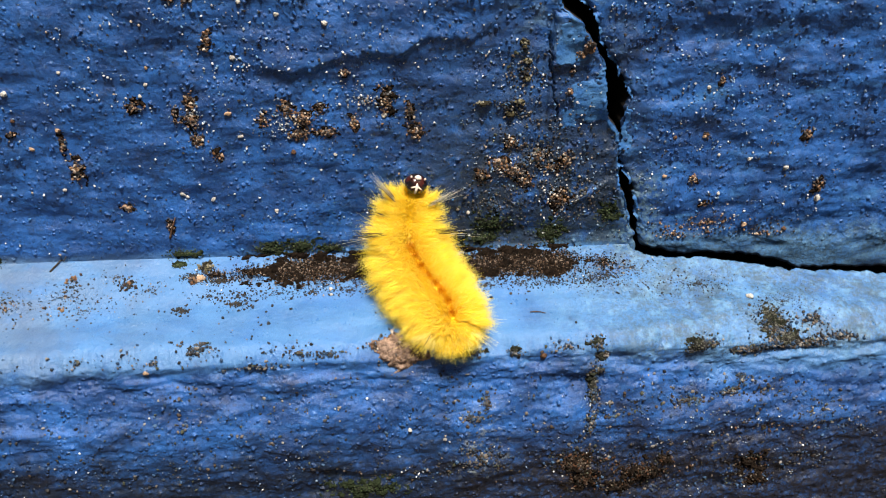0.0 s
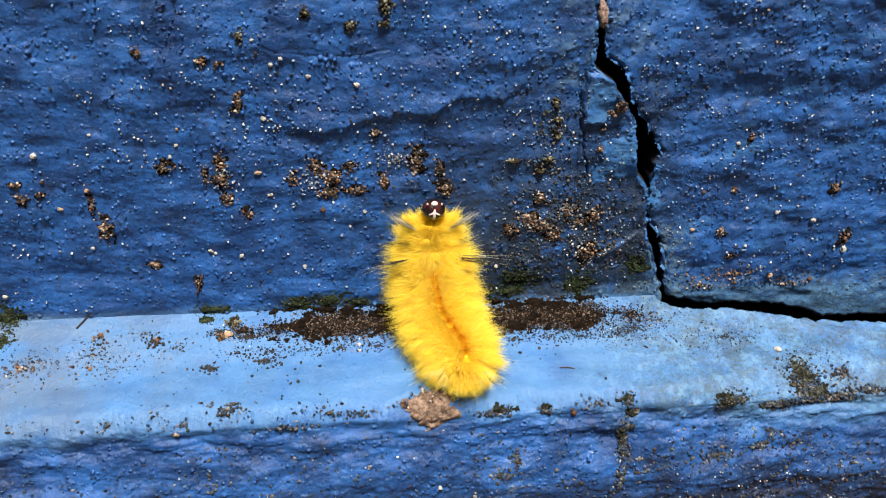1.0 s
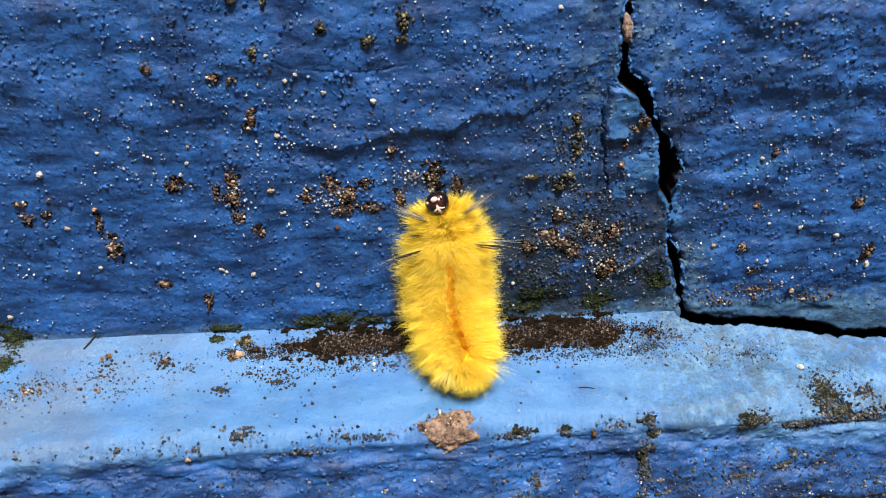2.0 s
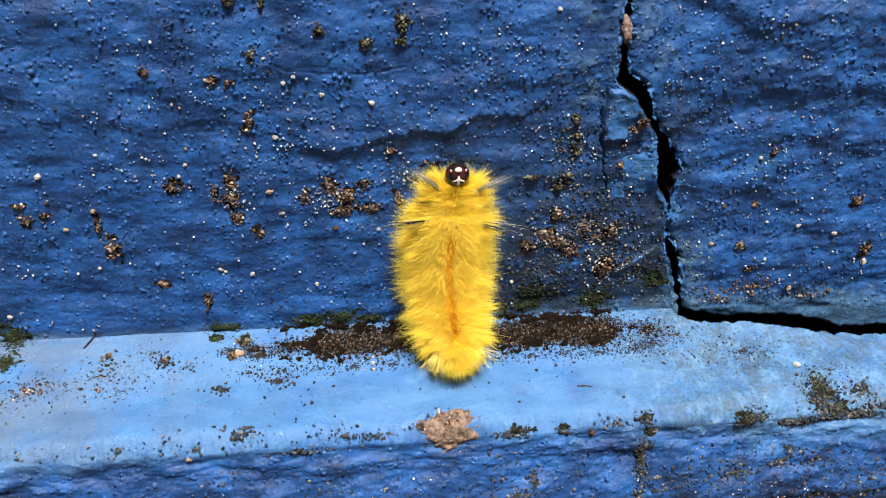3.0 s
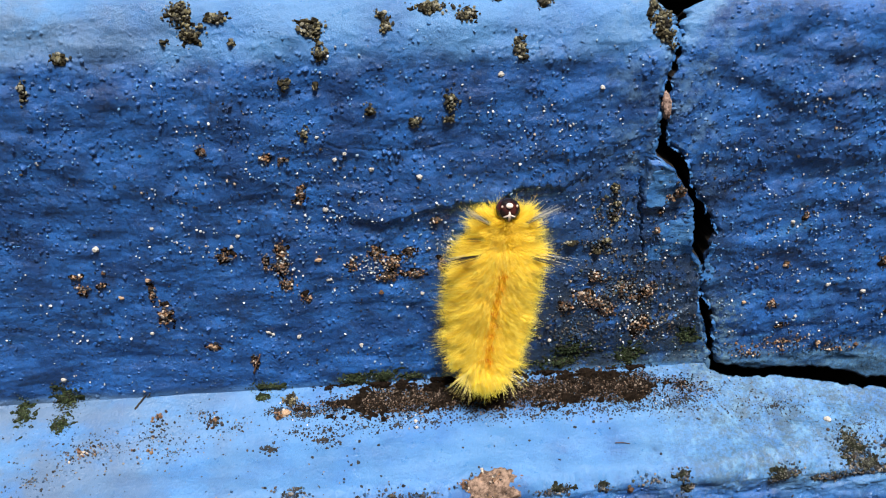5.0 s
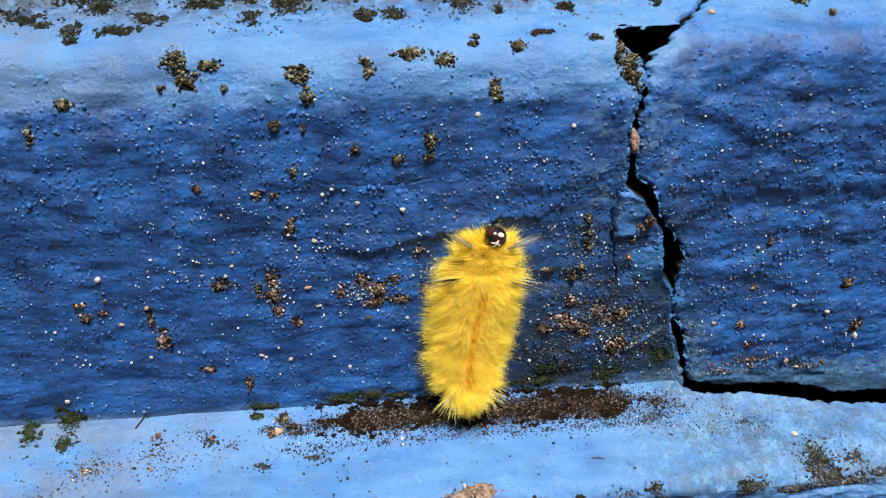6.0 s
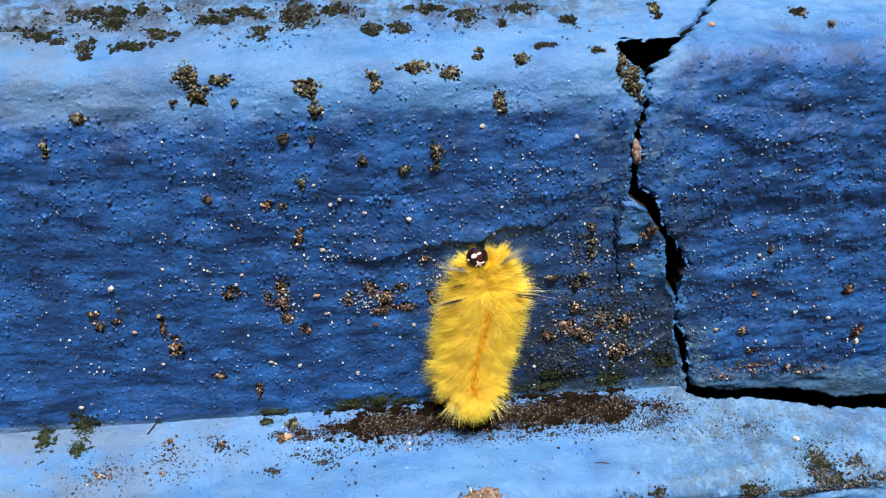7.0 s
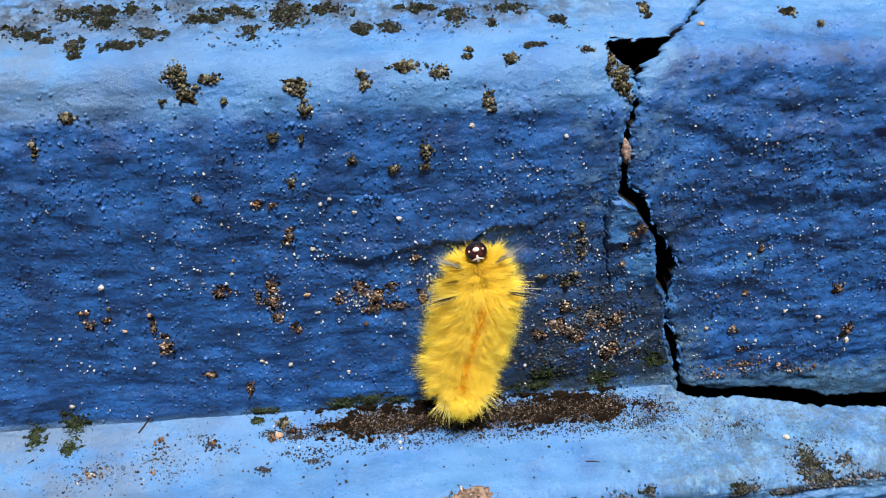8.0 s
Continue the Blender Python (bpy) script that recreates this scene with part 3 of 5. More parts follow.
def bits(name, where, material, label, category, size, lift=0.25, seed=1, flat=1.0, more=1.0, pile=0.0):
    """Loose crumbs as one object. where: rows of x, s, radius along, radius up, number; all but the number in mm. size: small, large in mm."""
    rng = np.random.default_rng(seed)
    bm = bmesh.new()
    bmesh.ops.create_icosphere(bm, subdivisions=1, radius=1)
    ball = np.array([v.co for v in bm.verts])
    tri = np.array([[v.index for v in f.verts] for f in bm.faces])
    bm.free()
    xs, ss, rs, ups = [], [], [], []
    for x, s, rx, ry, count in where:
        count = int(count * 1.7 * more)
        a = rng.uniform(0, 2 * np.pi, count)
        r = 1.35 * np.sqrt(rng.uniform(0, 1, count)) if rx > 12 else np.abs(rng.normal(0, 0.6, count))
        xs.append(x + rx * r * np.cos(a)), ss.append(s + ry * r * np.sin(a))
        ups.append(pile * np.exp(-1.2 * r * r) * rng.uniform(0, 1, count))
        rs.append(size[0] + (size[1] - size[0]) * rng.uniform(0, 1, count) ** 1.6)
    x, s, r, heap = (np.concatenate(v) / 1000 for v in (xs, ss, rs, ups))
    gap = (s > 0.147) & (x > lip(LIP_LEFT, s, 91) - 0.0004) & (x < lip(LIP_RIGHT, s, 92) + 0.0004)
    gap |= broken_corner(x, s) > 0.0002
    wide_ = np.concatenate([np.full(int(row[4] * 1.7 * more), row[2] > 12) for row in where])
    gap |= wide_ & (ease(cloud(x / 0.011, s / 0.007, seed + 900, 3), -0.25, 0.45) < rng.uniform(0.0, 1.0, len(x)))
    gap |= (s < CORNER + 0.001) & (broken_ledge(x, s + 0.0005) > 0.0002)
    x, s, r, heap = x[~gap], s[~gap], r[~gap], heap[~gap]
    low = s < CORNER + 0.0002
    e = 0.0003
    centre, normal = np.zeros((len(x), 3)), np.zeros((len(x), 3))
    for mask, course, line in ((low, "lower", LOWER), (~low, "middle", MIDDLE)):
        if mask.any():
            p = place(line, x[mask], s[mask], course)
            u, v = place(line, x[mask] + e, s[mask], course) - p, place(line, x[mask], s[mask] + e, course) - p
            n = np.cross(u, v)
            centre[mask], normal[mask] = p, n / np.linalg.norm(n, axis=1)[:, None]
    n = len(x)
    shape = ball[None] * (1 + rng.uniform(-0.36, 0.36, (n, len(ball), 1))) * rng.uniform(0.6, 1.25, (n, 1, 3))
    spin = np.linalg.qr(rng.normal(size=(n, 3, 3)))[0]
    shape = np.einsum("nij,njk->nik", shape, spin) * r[:, None, None]
    if flat != 1.0:
        shape -= np.einsum("nij,nj->ni", shape, normal)[:, :, None] * normal[:, None, :] * (1 - flat)
    verts = shape + (centre + normal * (r * lift + heap)[:, None])[:, None, :]
    faces = tri[None] + (np.arange(n) * len(ball))[:, None, None]
    me = mesh_of(name, verts.reshape(-1, 3), faces.reshape(-1, 3), [material], False)
    return tagged(link(name, me), label, category, kind="stuff")


def crust(name, rows, material, under, label, category, size, seed, more=1.0, thick=0.45):
    """A ragged film with crumbs in it, one object. rows as for bits()."""
    ob = bits(name, rows, material, label, category, size, 0.35, seed, 1.0, more, thick * 0.7)
    own = np.empty(len(ob.data.vertices) * 3, np.float32)
    ob.data.vertices.foreach_get("co", own)
    tri = np.empty(len(ob.data.polygons) * 3, np.int32)
    ob.data.polygons.foreach_get("vertices", tri)
    verts, faces = [own.reshape(-1, 3)], [tri.reshape(-1, 3)]
    slots, count = [np.zeros(len(faces[0]), np.int32)], len(verts[0])
    for x0, s0, rx, ry, number in rows:
        reach_x, reach_s = rx * 1.9 + 0.6, ry * 1.9 + 0.6
        x, s = np.meshgrid(np.arange(x0 - reach_x, x0 + reach_x, 0.20) / 1000, np.arange(s0 - reach_s, s0 + reach_s, 0.20) / 1000)
        far = np.hypot((x * 1000 - x0) / rx, (s * 1000 - s0) / ry)
        ragged = cloud(x / 0.0018, s / 0.0014, seed + 500, 4, 0.65)
        h = thick / 1000 * (0.8 - 0.95 * far + 1.5 * ragged)
        h = np.clip(h, -0.0004, thick / 1000 * 1.6) + 0.00016 * waves(x / 0.0005, s / 0.0005, seed + 600)
        course, line = course_at(x0 / 1000, s0 / 1000)
        gap = (s > 0.147) & (x > lip(LIP_LEFT, s, 91) - 0.0005) & (x < lip(LIP_RIGHT, s, 92) + 0.0005)
        h = np.where(gap | (broken_corner(x, s) > 0.0002), -0.01, h)
        q = place(line, x, s, course, h).reshape(-1, 3)
        f = grid_faces(*x.shape)
        f = f[h.reshape(-1)[f].max(1) > -0.0001] + count
        verts.append(q)
        faces += [f[:, :3], f[:, [0, 2, 3]]]
        slots.append(np.ones(2 * len(f), np.int32))
        count += len(q)
    ob.data = mesh_of(name, np.concatenate(verts), np.concatenate(faces), [material, under], False, np.concatenate(slots))
    return ob


def patch(name, x0, x1, s0, s1, height, material, label, category, kind="stuff", step=0.00035):
    """A thin layer on the wall: it stands out where height(x, s), in metres, is above zero."""
    xs, ss = np.arange(x0, x1, step * 1000) / 1000, np.arange(s0, s1, step * 1000) / 1000
    x, s = np.meshgrid(xs, ss)
    y, z, ny, nz = on_line(WHOLE, s)
    up = relief(x, s, "lower" if s1 < 150 else "middle")
    h = up + height(x, s)
    verts = np.stack([x, y + ny * h, z + nz * h], -1).reshape(-1, 3)
    faces = grid_faces(*x.shape)
    low = height(x, s).reshape(-1)[faces]
    stands = (low.max(1) > -0.0006) & (low.min(1) > -0.005)
    return tagged(link(name, mesh_of(name, verts, faces[stands], [material])), label, category, kind=kind)


# ---- the wall ----

wall_core = [(-0.027, 0.0), (-0.027, 0.165), (0.020, 0.18), (0.020, 0.285), (0.040, 0.30), (0.040, 0.62), (0.24, 0.62), (0.24, 0.0)]
verts = [(x, y, z) for x in (-REACH, REACH) for y, z in wall_core]
n = len(wall_core)
faces = [[k, (k + 1) % n, n + (k + 1) % n, n + k] for k in range(n)] + [list(range(n))[::-1], list(range(n, 2 * n))]
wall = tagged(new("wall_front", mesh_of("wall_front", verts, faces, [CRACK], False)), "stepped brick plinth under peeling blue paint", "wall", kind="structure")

near = (-0.088, 0.108)
steps_left = fine_steps(-REACH, 0.050, near[0], 0.060, FINE, 0.006)
fine_part = np.arange(0.0320, 0.0375, 0.00011)
steps_left = np.sort(np.concatenate([steps_left[(steps_left < 0.0319) | (steps_left > 0.0376)], fine_part]))
steps_left = (steps_left - steps_left[0]) / (steps_left[-1] - steps_left[0])
steps_right = fine_steps(0.050, REACH, 0.040, near[1], FINE, 0.006)
steps_right = (steps_right - steps_right[0]) / (steps_right[-1] - steps_right[0])


def rise(low, high, near_low, near_high):
    v = fine_steps(low, high, near_low, near_high, FINE, 0.003)
    return (v - v[0]) / (v[-1] - v[0])


JOINT = 0.0415
low_up = rise(0.0, CORNER + 0.020, 0.088, CORNER + 0.003)
low_left = fine_steps(-REACH, JOINT, near[0], 1, FINE, 0.006)
low_right = fine_steps(JOINT, REACH, -1, near[1], FINE, 0.006)
low_s = lambda b, x: b * (CORNER + 0.020)
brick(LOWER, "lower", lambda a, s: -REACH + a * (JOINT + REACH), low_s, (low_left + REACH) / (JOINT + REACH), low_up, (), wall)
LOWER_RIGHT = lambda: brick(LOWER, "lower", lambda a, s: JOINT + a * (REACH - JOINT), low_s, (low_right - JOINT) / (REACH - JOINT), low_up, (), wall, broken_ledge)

mid_low, mid_high = CORNER - 0.003, TOP_CORNER + 0.012
mid_up = rise(mid_low, mid_high, mid_low, TOP_CORNER)
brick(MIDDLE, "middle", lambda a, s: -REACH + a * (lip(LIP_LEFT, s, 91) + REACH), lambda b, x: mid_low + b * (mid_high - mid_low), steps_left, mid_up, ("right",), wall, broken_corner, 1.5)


def right_bottom(x):
    return CORNER + along([(50, 1.0), (54, -0.5), (56.2, -1.5), (59, -2.3), (62.6, -3.1), (66.9, -2.7), (72.2, -3.6), (77.5, -3.9), (81.8, -5.5), (86.5, -6.8), (110, -8.0)], x) + 0.0008 * cloud(x / 0.004, x * 0, 95, 4, 0.6)


def broken_ledge(x, s):
    """How deep the ledge has broken away under the brick beyond the crack."""
    edge = along([(50, 148), (53, 146.4), (55.8, 145.6), (59, 145.4), (64.5, 145.3), (69.5, 144.3), (74.7, 143.3), (79.7, 141.9), (86.9, 141.2), (110, 139)], x) + 0.0008 * cloud(x / 0.003, x * 0, 96, 4, 0.6)
    return 0.016 * ease(x, 0.0515, 0.0545) * ease(s, edge, edge + 0.0012)


LOWER_RIGHT()


def right_s(b, x):
    foot = CORNER if x is None else right_bottom(x)
    return foot + b * (mid_high - foot)


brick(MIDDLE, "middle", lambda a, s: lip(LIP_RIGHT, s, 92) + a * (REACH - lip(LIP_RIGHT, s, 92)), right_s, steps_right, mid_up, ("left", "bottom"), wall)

top_up = np.linspace(0, 1, 60)
wide = np.linspace(0, 1, 200)
top_s = lambda b, x: TOP_CORNER - 0.004 + b * 0.09
brick(TOP, "top", lambda a, s: -REACH + a * (0.056 + REACH), top_s, wide, top_up, (), wall)
brick(TOP, "top", lambda a, s: 0.0575 + a * (REACH - 0.0575), top_s, wide, top_up, (), wall)

# bare earth in front of the wall, out to the horizon
r = 3000.0
tagged(new("ground", mesh_of("ground", [(-r, -r, 0), (r, -r, 0), (r, r, 0), (-r, r, 0)], [[0, 1, 2, 3]], [GROUND], False)), "bare brown earth at the foot of the wall", "ground", kind="structure")

# ---- dirt, moss and grit on the wall; places in mm along the wall and up its skin ----


def soil_height(x, s):
    u = x * 1000
    body = ease(u, -28, -8) * ease(u, 50, 34)
    top, foot = 0.1483, 0.1412 - 0.0012 * waves(x / 0.006, x * 0, 7)
    mask = body * ease(s, foot - 0.0012, foot + 0.0022) * ease(s, top + 0.0018, top - 0.0004)
    mask = np.clip(mask - 0.9 * ease(cloud(x / 0.005, s / 0.0024, 18, 5, 0.7), -0.10, 0.28), 0, 1)
    return 0.0016 * mask * (0.75 + 1.1 * cloud(x / 0.0035, s / 0.002, 15, 4, 0.6)) + 0.0011 * mask * cloud(x / 0.0009, s / 0.0007, 16, 4, 0.65) - 0.0007


patch("soil_drift", -30, 52, 138, 149.4, soil_height, SOIL, "dark brown soil gathered in the angle of the ledge", "soil", step=0.00022)
bits("soil_crumbs", [(x, 145.0, 4.5, 3.2, 560) for x in range(-10, 42, 4)] + [(-17, 144.6, 4, 2, 160), (-23, 144.4, 3, 1.4, 90), (46, 144.6, 4, 2.4, 120)], SOIL_BITS, "loose dark soil crumbs along the ledge", "soil", (0.04, 0.19), 0.8, 11, 1.0, 2.6, 0.8)
bits("soil_fringe", [(x, 140.4, 5, 1.6, 60) for x in range(-24, 46, 6)] + [(-22, 143.4, 4, 1.2, 150), (-27, 144.6, 3, 1.0, 90)] + [(33, 142.5, 7, 3, 220), (46, 141.5, 8, 3.4, 160), (62, 139, 11, 3.4, 170)], DARK_BITS, "fine black soil specks scattered over the ledge", "soil", (0.06, 0.2), 0.3, 12)

cluster_seed = iter(range(20, 60))


def cluster(*rows):
    """Brown crumbs caked together on a dark base."""
    tagged(crust("crumb_cluster", rows, CRUMBS, SOIL, "brown granular crumbs stuck to the blue paint", "crumbs", (0.06, 0.29), next(cluster_seed), 2.0, 0.30), group="crumb clusters on the wall")


cluster((7.2, 177.6, 1.4, 2.8, 70))
cluster((11, 175.6, 0.9, 2.2, 44), (12.2, 172, 1.5, 1.2, 44))
cluster((33.4, 167.3, 1.6, 1.5, 40), (38, 166.2, 1.3, 1.6, 60), (35.5, 165, 1.5, 1.0, 30))
cluster((37.6, 158.8, 2.0, 2.4, 70))
cluster((-44.9, 171.2, 0.7, 1.9, 22), (-43.6, 166.3, 1.2, 2.2, 46))
cluster((-36.8, 159.1, 1.1, 0.7, 24))
cluster((-32.9, 177.3, 1.4, 1.2, 22))
cluster((-20.7, 168.7, 0.8, 1.2, 16))
cluster((-12.8, 175, 0.9, 1.3, 26))
cluster((-30.3, 155.2, 0.5, 1.6, 20))
cluster((80.8, 170.1, 1.0, 1.2, 22))
cluster((85.0, 160.3, 1.1, 1.6, 30))
cluster((-34, 196, 0.6, 0.9, 18))
bits("foot_crumbs", [(66, 153, 9, 2.2, 110), (60, 151, 5, 1.6, 60), (76, 150, 7, 2.2, 80)], CRUMBS, "brown crumbs along the foot of the brick", "crumbs", (0.06, 0.28), 0.5, 158)
cluster((-24.0, 178.0, 1.0, 1.2, 40), (-24.1, 175.0, 1.4, 1.3, 60), (-23.5, 171.4, 1.1, 1.1, 44), (-26.6, 176.2, 0.6, 1.6, 26))
cluster((-9.0, 177.0, 1.0, 1.3, 44), (-6.6, 175.0, 1.7, 1.4, 90), (-3.5, 176.6, 1.0, 1.0, 40), (-7.0, 172.2, 1.6, 0.9, 70), (-2.6, 172.4, 1.9, 0.8, 60))
cluster((28.3, 169.8, 1.3, 1.2, 60), (26.6, 166.0, 2.0, 1.2, 100), (23.5, 163.7, 1.2, 1.2, 50), (31.0, 162.6, 1.5, 1.4, 80), (29, 164.4, 1.6, 1.0, 60))
cluster((-20.2, 188.2, 0.8, 1.4, 34), (-20.7, 186.6, 0.9, 0.5, 16))
cluster((-55.4, 172.4, 1.1, 1.0, 26), (-56.0, 174.9, 0.9, 0.5, 14), (-52.4, 173.0, 0.8, 0.5, 10))
cluster((1.9, 173.8, 0.9, 1.3, 40), (0.6, 182.6, 0.9, 0.8, 22))
cluster((-25.0, 194.8, 0.9, 0.7, 24), (-22.6, 194.2, 0.7, 0.5, 16))
cluster((62.7, 170.2, 0.6, 0.5, 12), (63.3, 180.2, 0.5, 0.8, 14), (61.4, 162.0, 0.9, 0.8, 20), (64.4, 157.0, 1.1, 0.7, 24))
cluster((37.4, 179.0, 0.6, 0.5, 14), (37.6, 182.5, 0.4, 0.4, 8))

moss_seed = iter(range(60, 120))
FILMS = {MOSS: MOSS_FILM, RUST: SOIL, LICHEN: LICHEN_FILM, GREY_LICHEN: GREY_FILM}


def growth(material, label, *rows):
    """A cushion or crust of moss or lichen."""
    mossy = material in (MOSS, RUST)
    size, more, thick = ((0.045, 0.17), 2.0, 0.40) if material is MOSS else ((0.09, 0.34), 1.1, 0.80) if material is LICHEN else ((0.05, 0.21), 2.0, 0.65)
    crust("moss_patch" if mossy else "lichen_patch", rows, material, FILMS[material], label, "moss" if mossy else "lichen", size, next(moss_seed), more, thick)


growth(MOSS, "low dark green moss along the ledge angle", (-13.5, 150.4, 2.6, 1.3, 260), (-8.2, 150.6, 2.6, 1.4, 240), (-3, 150.0, 2.0, 0.9, 90))
growth(MOSS, "low dark green moss along the ledge angle", (-28.2, 149.6, 2.6, 0.9, 130), (-29.4, 147.3, 1.4, 0.7, 60))
growth(MOSS, "thin dark moss film on the brick face", (25.7, 153.6, 3.4, 2.4, 240), (24, 150.8, 4, 1.1, 150))
growth(MOSS, "thin dark moss film beside the crack", (36.8, 151.8, 2.6, 2.2, 170), (47, 155.5, 2.0, 2.2, 90))
growth(MOSS, "dull green moss tuft at the ledge", (-62.6, 149.2, 2.2, 2.8, 260), (-63.2, 144.6, 1.7, 1.7, 150), (-69.6, 147.2, 1.6, 2.6, 120))
growth(LICHEN, "olive lichen crust on the ledge", (-24.6, 146.3, 1.2, 1.1, 100))
growth(LICHEN, "grey-green lichen specks beside the hairline crack", (29.4, 187.0, 0.7, 0.8, 18), (30.0, 184.0, 0.7, 0.8, 18), (30.4, 181.0, 0.8, 0.7, 16))
growth(LICHEN, "olive lichen cushion on the upper ledge", (-34.9, 216.6, 1.5, 1.5, 150), (-33.8, 213.3, 1.5, 1.2, 80))
growth(LICHEN, "small olive lichen cushion on the upper ledge", (-29.9, 215.6, 1.3, 0.7, 80))
growth(LICHEN, "olive lichen cushion on the upper ledge", (-17.1, 213.9, 1.7, 1.2, 170), (-16.2, 210.4, 0.8, 1.0, 60))
growth(LICHEN, "small olive lichen cushion on the upper ledge", (-6.9, 213.9, 0.8, 1.0, 50), (-7.4, 215.6, 0.8, 0.5, 24))
growth(LICHEN, "olive lichen cushion on the upper ledge", (-0.3, 216.6, 2.0, 0.9, 110))
growth(LICHEN, "olive lichen cushion on the upper ledge", (4.6, 215.4, 1.2, 1.1, 80))
growth(LICHEN, "yellowish lichen specks on the rounded edge", (12.3, 210.4, 0.9, 1.5, 70))
growth(LICHEN, "small olive lichen cushion on the upper ledge", (16.1, 217.6, 1.1, 0.9, 60))
growth(GREY_LICHEN, "dark lichen line on the upper ledge", (20.1, 220.1, 1.8, 0.6, 80), (28, 218.6, 1.2, 0.7, 40))
growth(LICHEN, "lichen specks on the rounded edge", (-51.4, 210.2, 1.2, 0.7, 40), (-56.9, 206, 0.5, 1.7, 40))
growth(GREY_LICHEN, "dark moss and lichen on the upper ledge", (-46.6, 228, 2.2, 1.4, 170), (-50.1, 222.6, 1.4, 2.0, 100))
growth(GREY_LICHEN, "dark moss and lichen on the upper ledge", (-39.1, 225, 2.4, 1.2, 110), (-31.2, 227.6, 3.0, 1.2, 130))
growth(GREY_LICHEN, "dark moss and lichen on the upper ledge", (-24.2, 225, 1.2, 1.6, 80), (-18.2, 228.6, 2.6, 2.8, 260))
growth(GREY_LICHEN, "dark moss and lichen on the upper ledge", (-6.7, 225.6, 1.4, 1.4, 80), (-2.3, 225.2, 1.6, 1.2, 80))
growth(GREY_LICHEN, "dark moss and lichen on the upper ledge", (8.4, 227, 2.0, 1.6, 130), (14, 225.3, 0.8, 0.9, 36), (24.8, 226.4, 1.2, 1.2, 60))
growth(LICHEN, "lichen speck on the upper ledge", (39.8, 228.0, 0.9, 1.5, 50))
growth(LICHEN, "faint lichen specks on the upper ledge", (64.2, 226.2, 1.6, 0.8, 36), (68.6, 223.2, 0.7, 0.7, 20))
growth(LICHEN, "grey lichen specks on the brick face", (2.5, 203, 0.9, 1.6, 50), (2.2, 200.2, 0.8, 0.6, 22))
growth(LICHEN, "grey lichen specks on the brick face", (-19.1, 198.6, 0.6, 0.8, 26))
growth(GREY_LICHEN, "grey-green lichen crust on the ledge edge", (72.8, 129.6, 1.9, 3.0, 520), (74.6, 126.6, 2.4, 1.8, 320))
growth(GREY_LICHEN, "grey-green lichen crust on the ledge edge", (58.6, 125.4, 1.7, 1.4, 170))
growth(GREY_LICHEN, "grey-green lichen crust on the ledge edge", (27.1, 126.2, 1.0, 0.8, 40), (20, 126, 2.0, 0.8, 70))
growth(GREY_LICHEN, "lichen crust along the vertical joint", (41.2, 126.8, 1.2, 1.2, 60), (42, 123.9, 0.9, 1.4, 50), (40.6, 117.5, 0.9, 3.2, 90))
growth(GREY_LICHEN, "dark moss specks on the upper ledge", (-57, 225.5, 3, 1.2, 60), (-43, 222.4, 3, 1.0, 36), (-27, 229.4, 4, 1.2, 60), (-12, 229.5, 3, 1.2, 50))
growth(GREY_LICHEN, "dark moss specks on the upper ledge", (2, 229.6, 3, 1.2, 50), (17, 228.5, 3, 1.2, 44), (-48, 230.5, 7, 1.4, 90))
growth(LICHEN, "grey and olive lichen crust on the hole's rim", (31.9, 216.5, 0.8, 1.8, 60), (33.2, 214.2, 1.5, 1.6, 150), (34.2, 211.8, 1.2, 1.2, 50))
growth(RUST, "rust-brown moss clump on the lower brick face", (38.5, 102.6, 3.0, 1.8, 300), (40.5, 98.5, 2.6, 2.6, 260))
growth(RUST, "rust-brown moss clump on the lower brick face", (51, 99.2, 3.6, 2.2, 320), (54.6, 102.4, 1.5, 1.3, 110), (47, 95.8, 3, 1.6, 160))
growth(RUST, "sparse rust-brown moss on the lower brick face", (70.5, 100, 2.6, 2.6, 110), (72.5, 96.5, 2, 2, 60))
growth(MOSS, "brown-green moss on the lower brick face", (2, 99, 6, 2.0, 160))
growth(LICHEN, "grey lichen specks on the brick face", (-21.4, 206.0, 0.7, 0.9, 26), (-17.1, 205.5, 0.5, 0.5, 12))
growth(LICHEN, "grey lichen specks on the brick face", (-9.2, 202.0, 0.7, 0.8, 24), (-2.8, 199.8, 0.9, 0.7, 24))
# dark strip added in place of the shade inside the shallow seam
growth(GREY_LICHEN, "dark crust strip for the shade in an upper ledge seam", (-61, 227.5, 2.6, 0.45, 150), (-66.5, 228.0, 2.6, 0.45, 120), (-54.2, 224.2, 1.3, 0.7, 70))
growth(LICHEN, "small olive lichen cushion on the upper ledge", (-32.1, 214.5, 0.5, 0.4, 12), (-28.1, 212.0, 0.5, 0.4, 12), (-37.3, 212.2, 0.5, 0.4, 10))
growth(LICHEN, "small olive lichen cushion on the upper ledge", (9.1, 218.2, 0.7, 0.5, 20), (9.6, 219.8, 0.7, 0.4, 18))
growth(LICHEN, "grey-green lichen specks beside the hairline crack", (28.2, 175.0, 0.9, 0.8, 30), (29.1, 177.2, 0.8, 0.5, 20), (23.2, 177.0, 1.4, 0.4, 30))

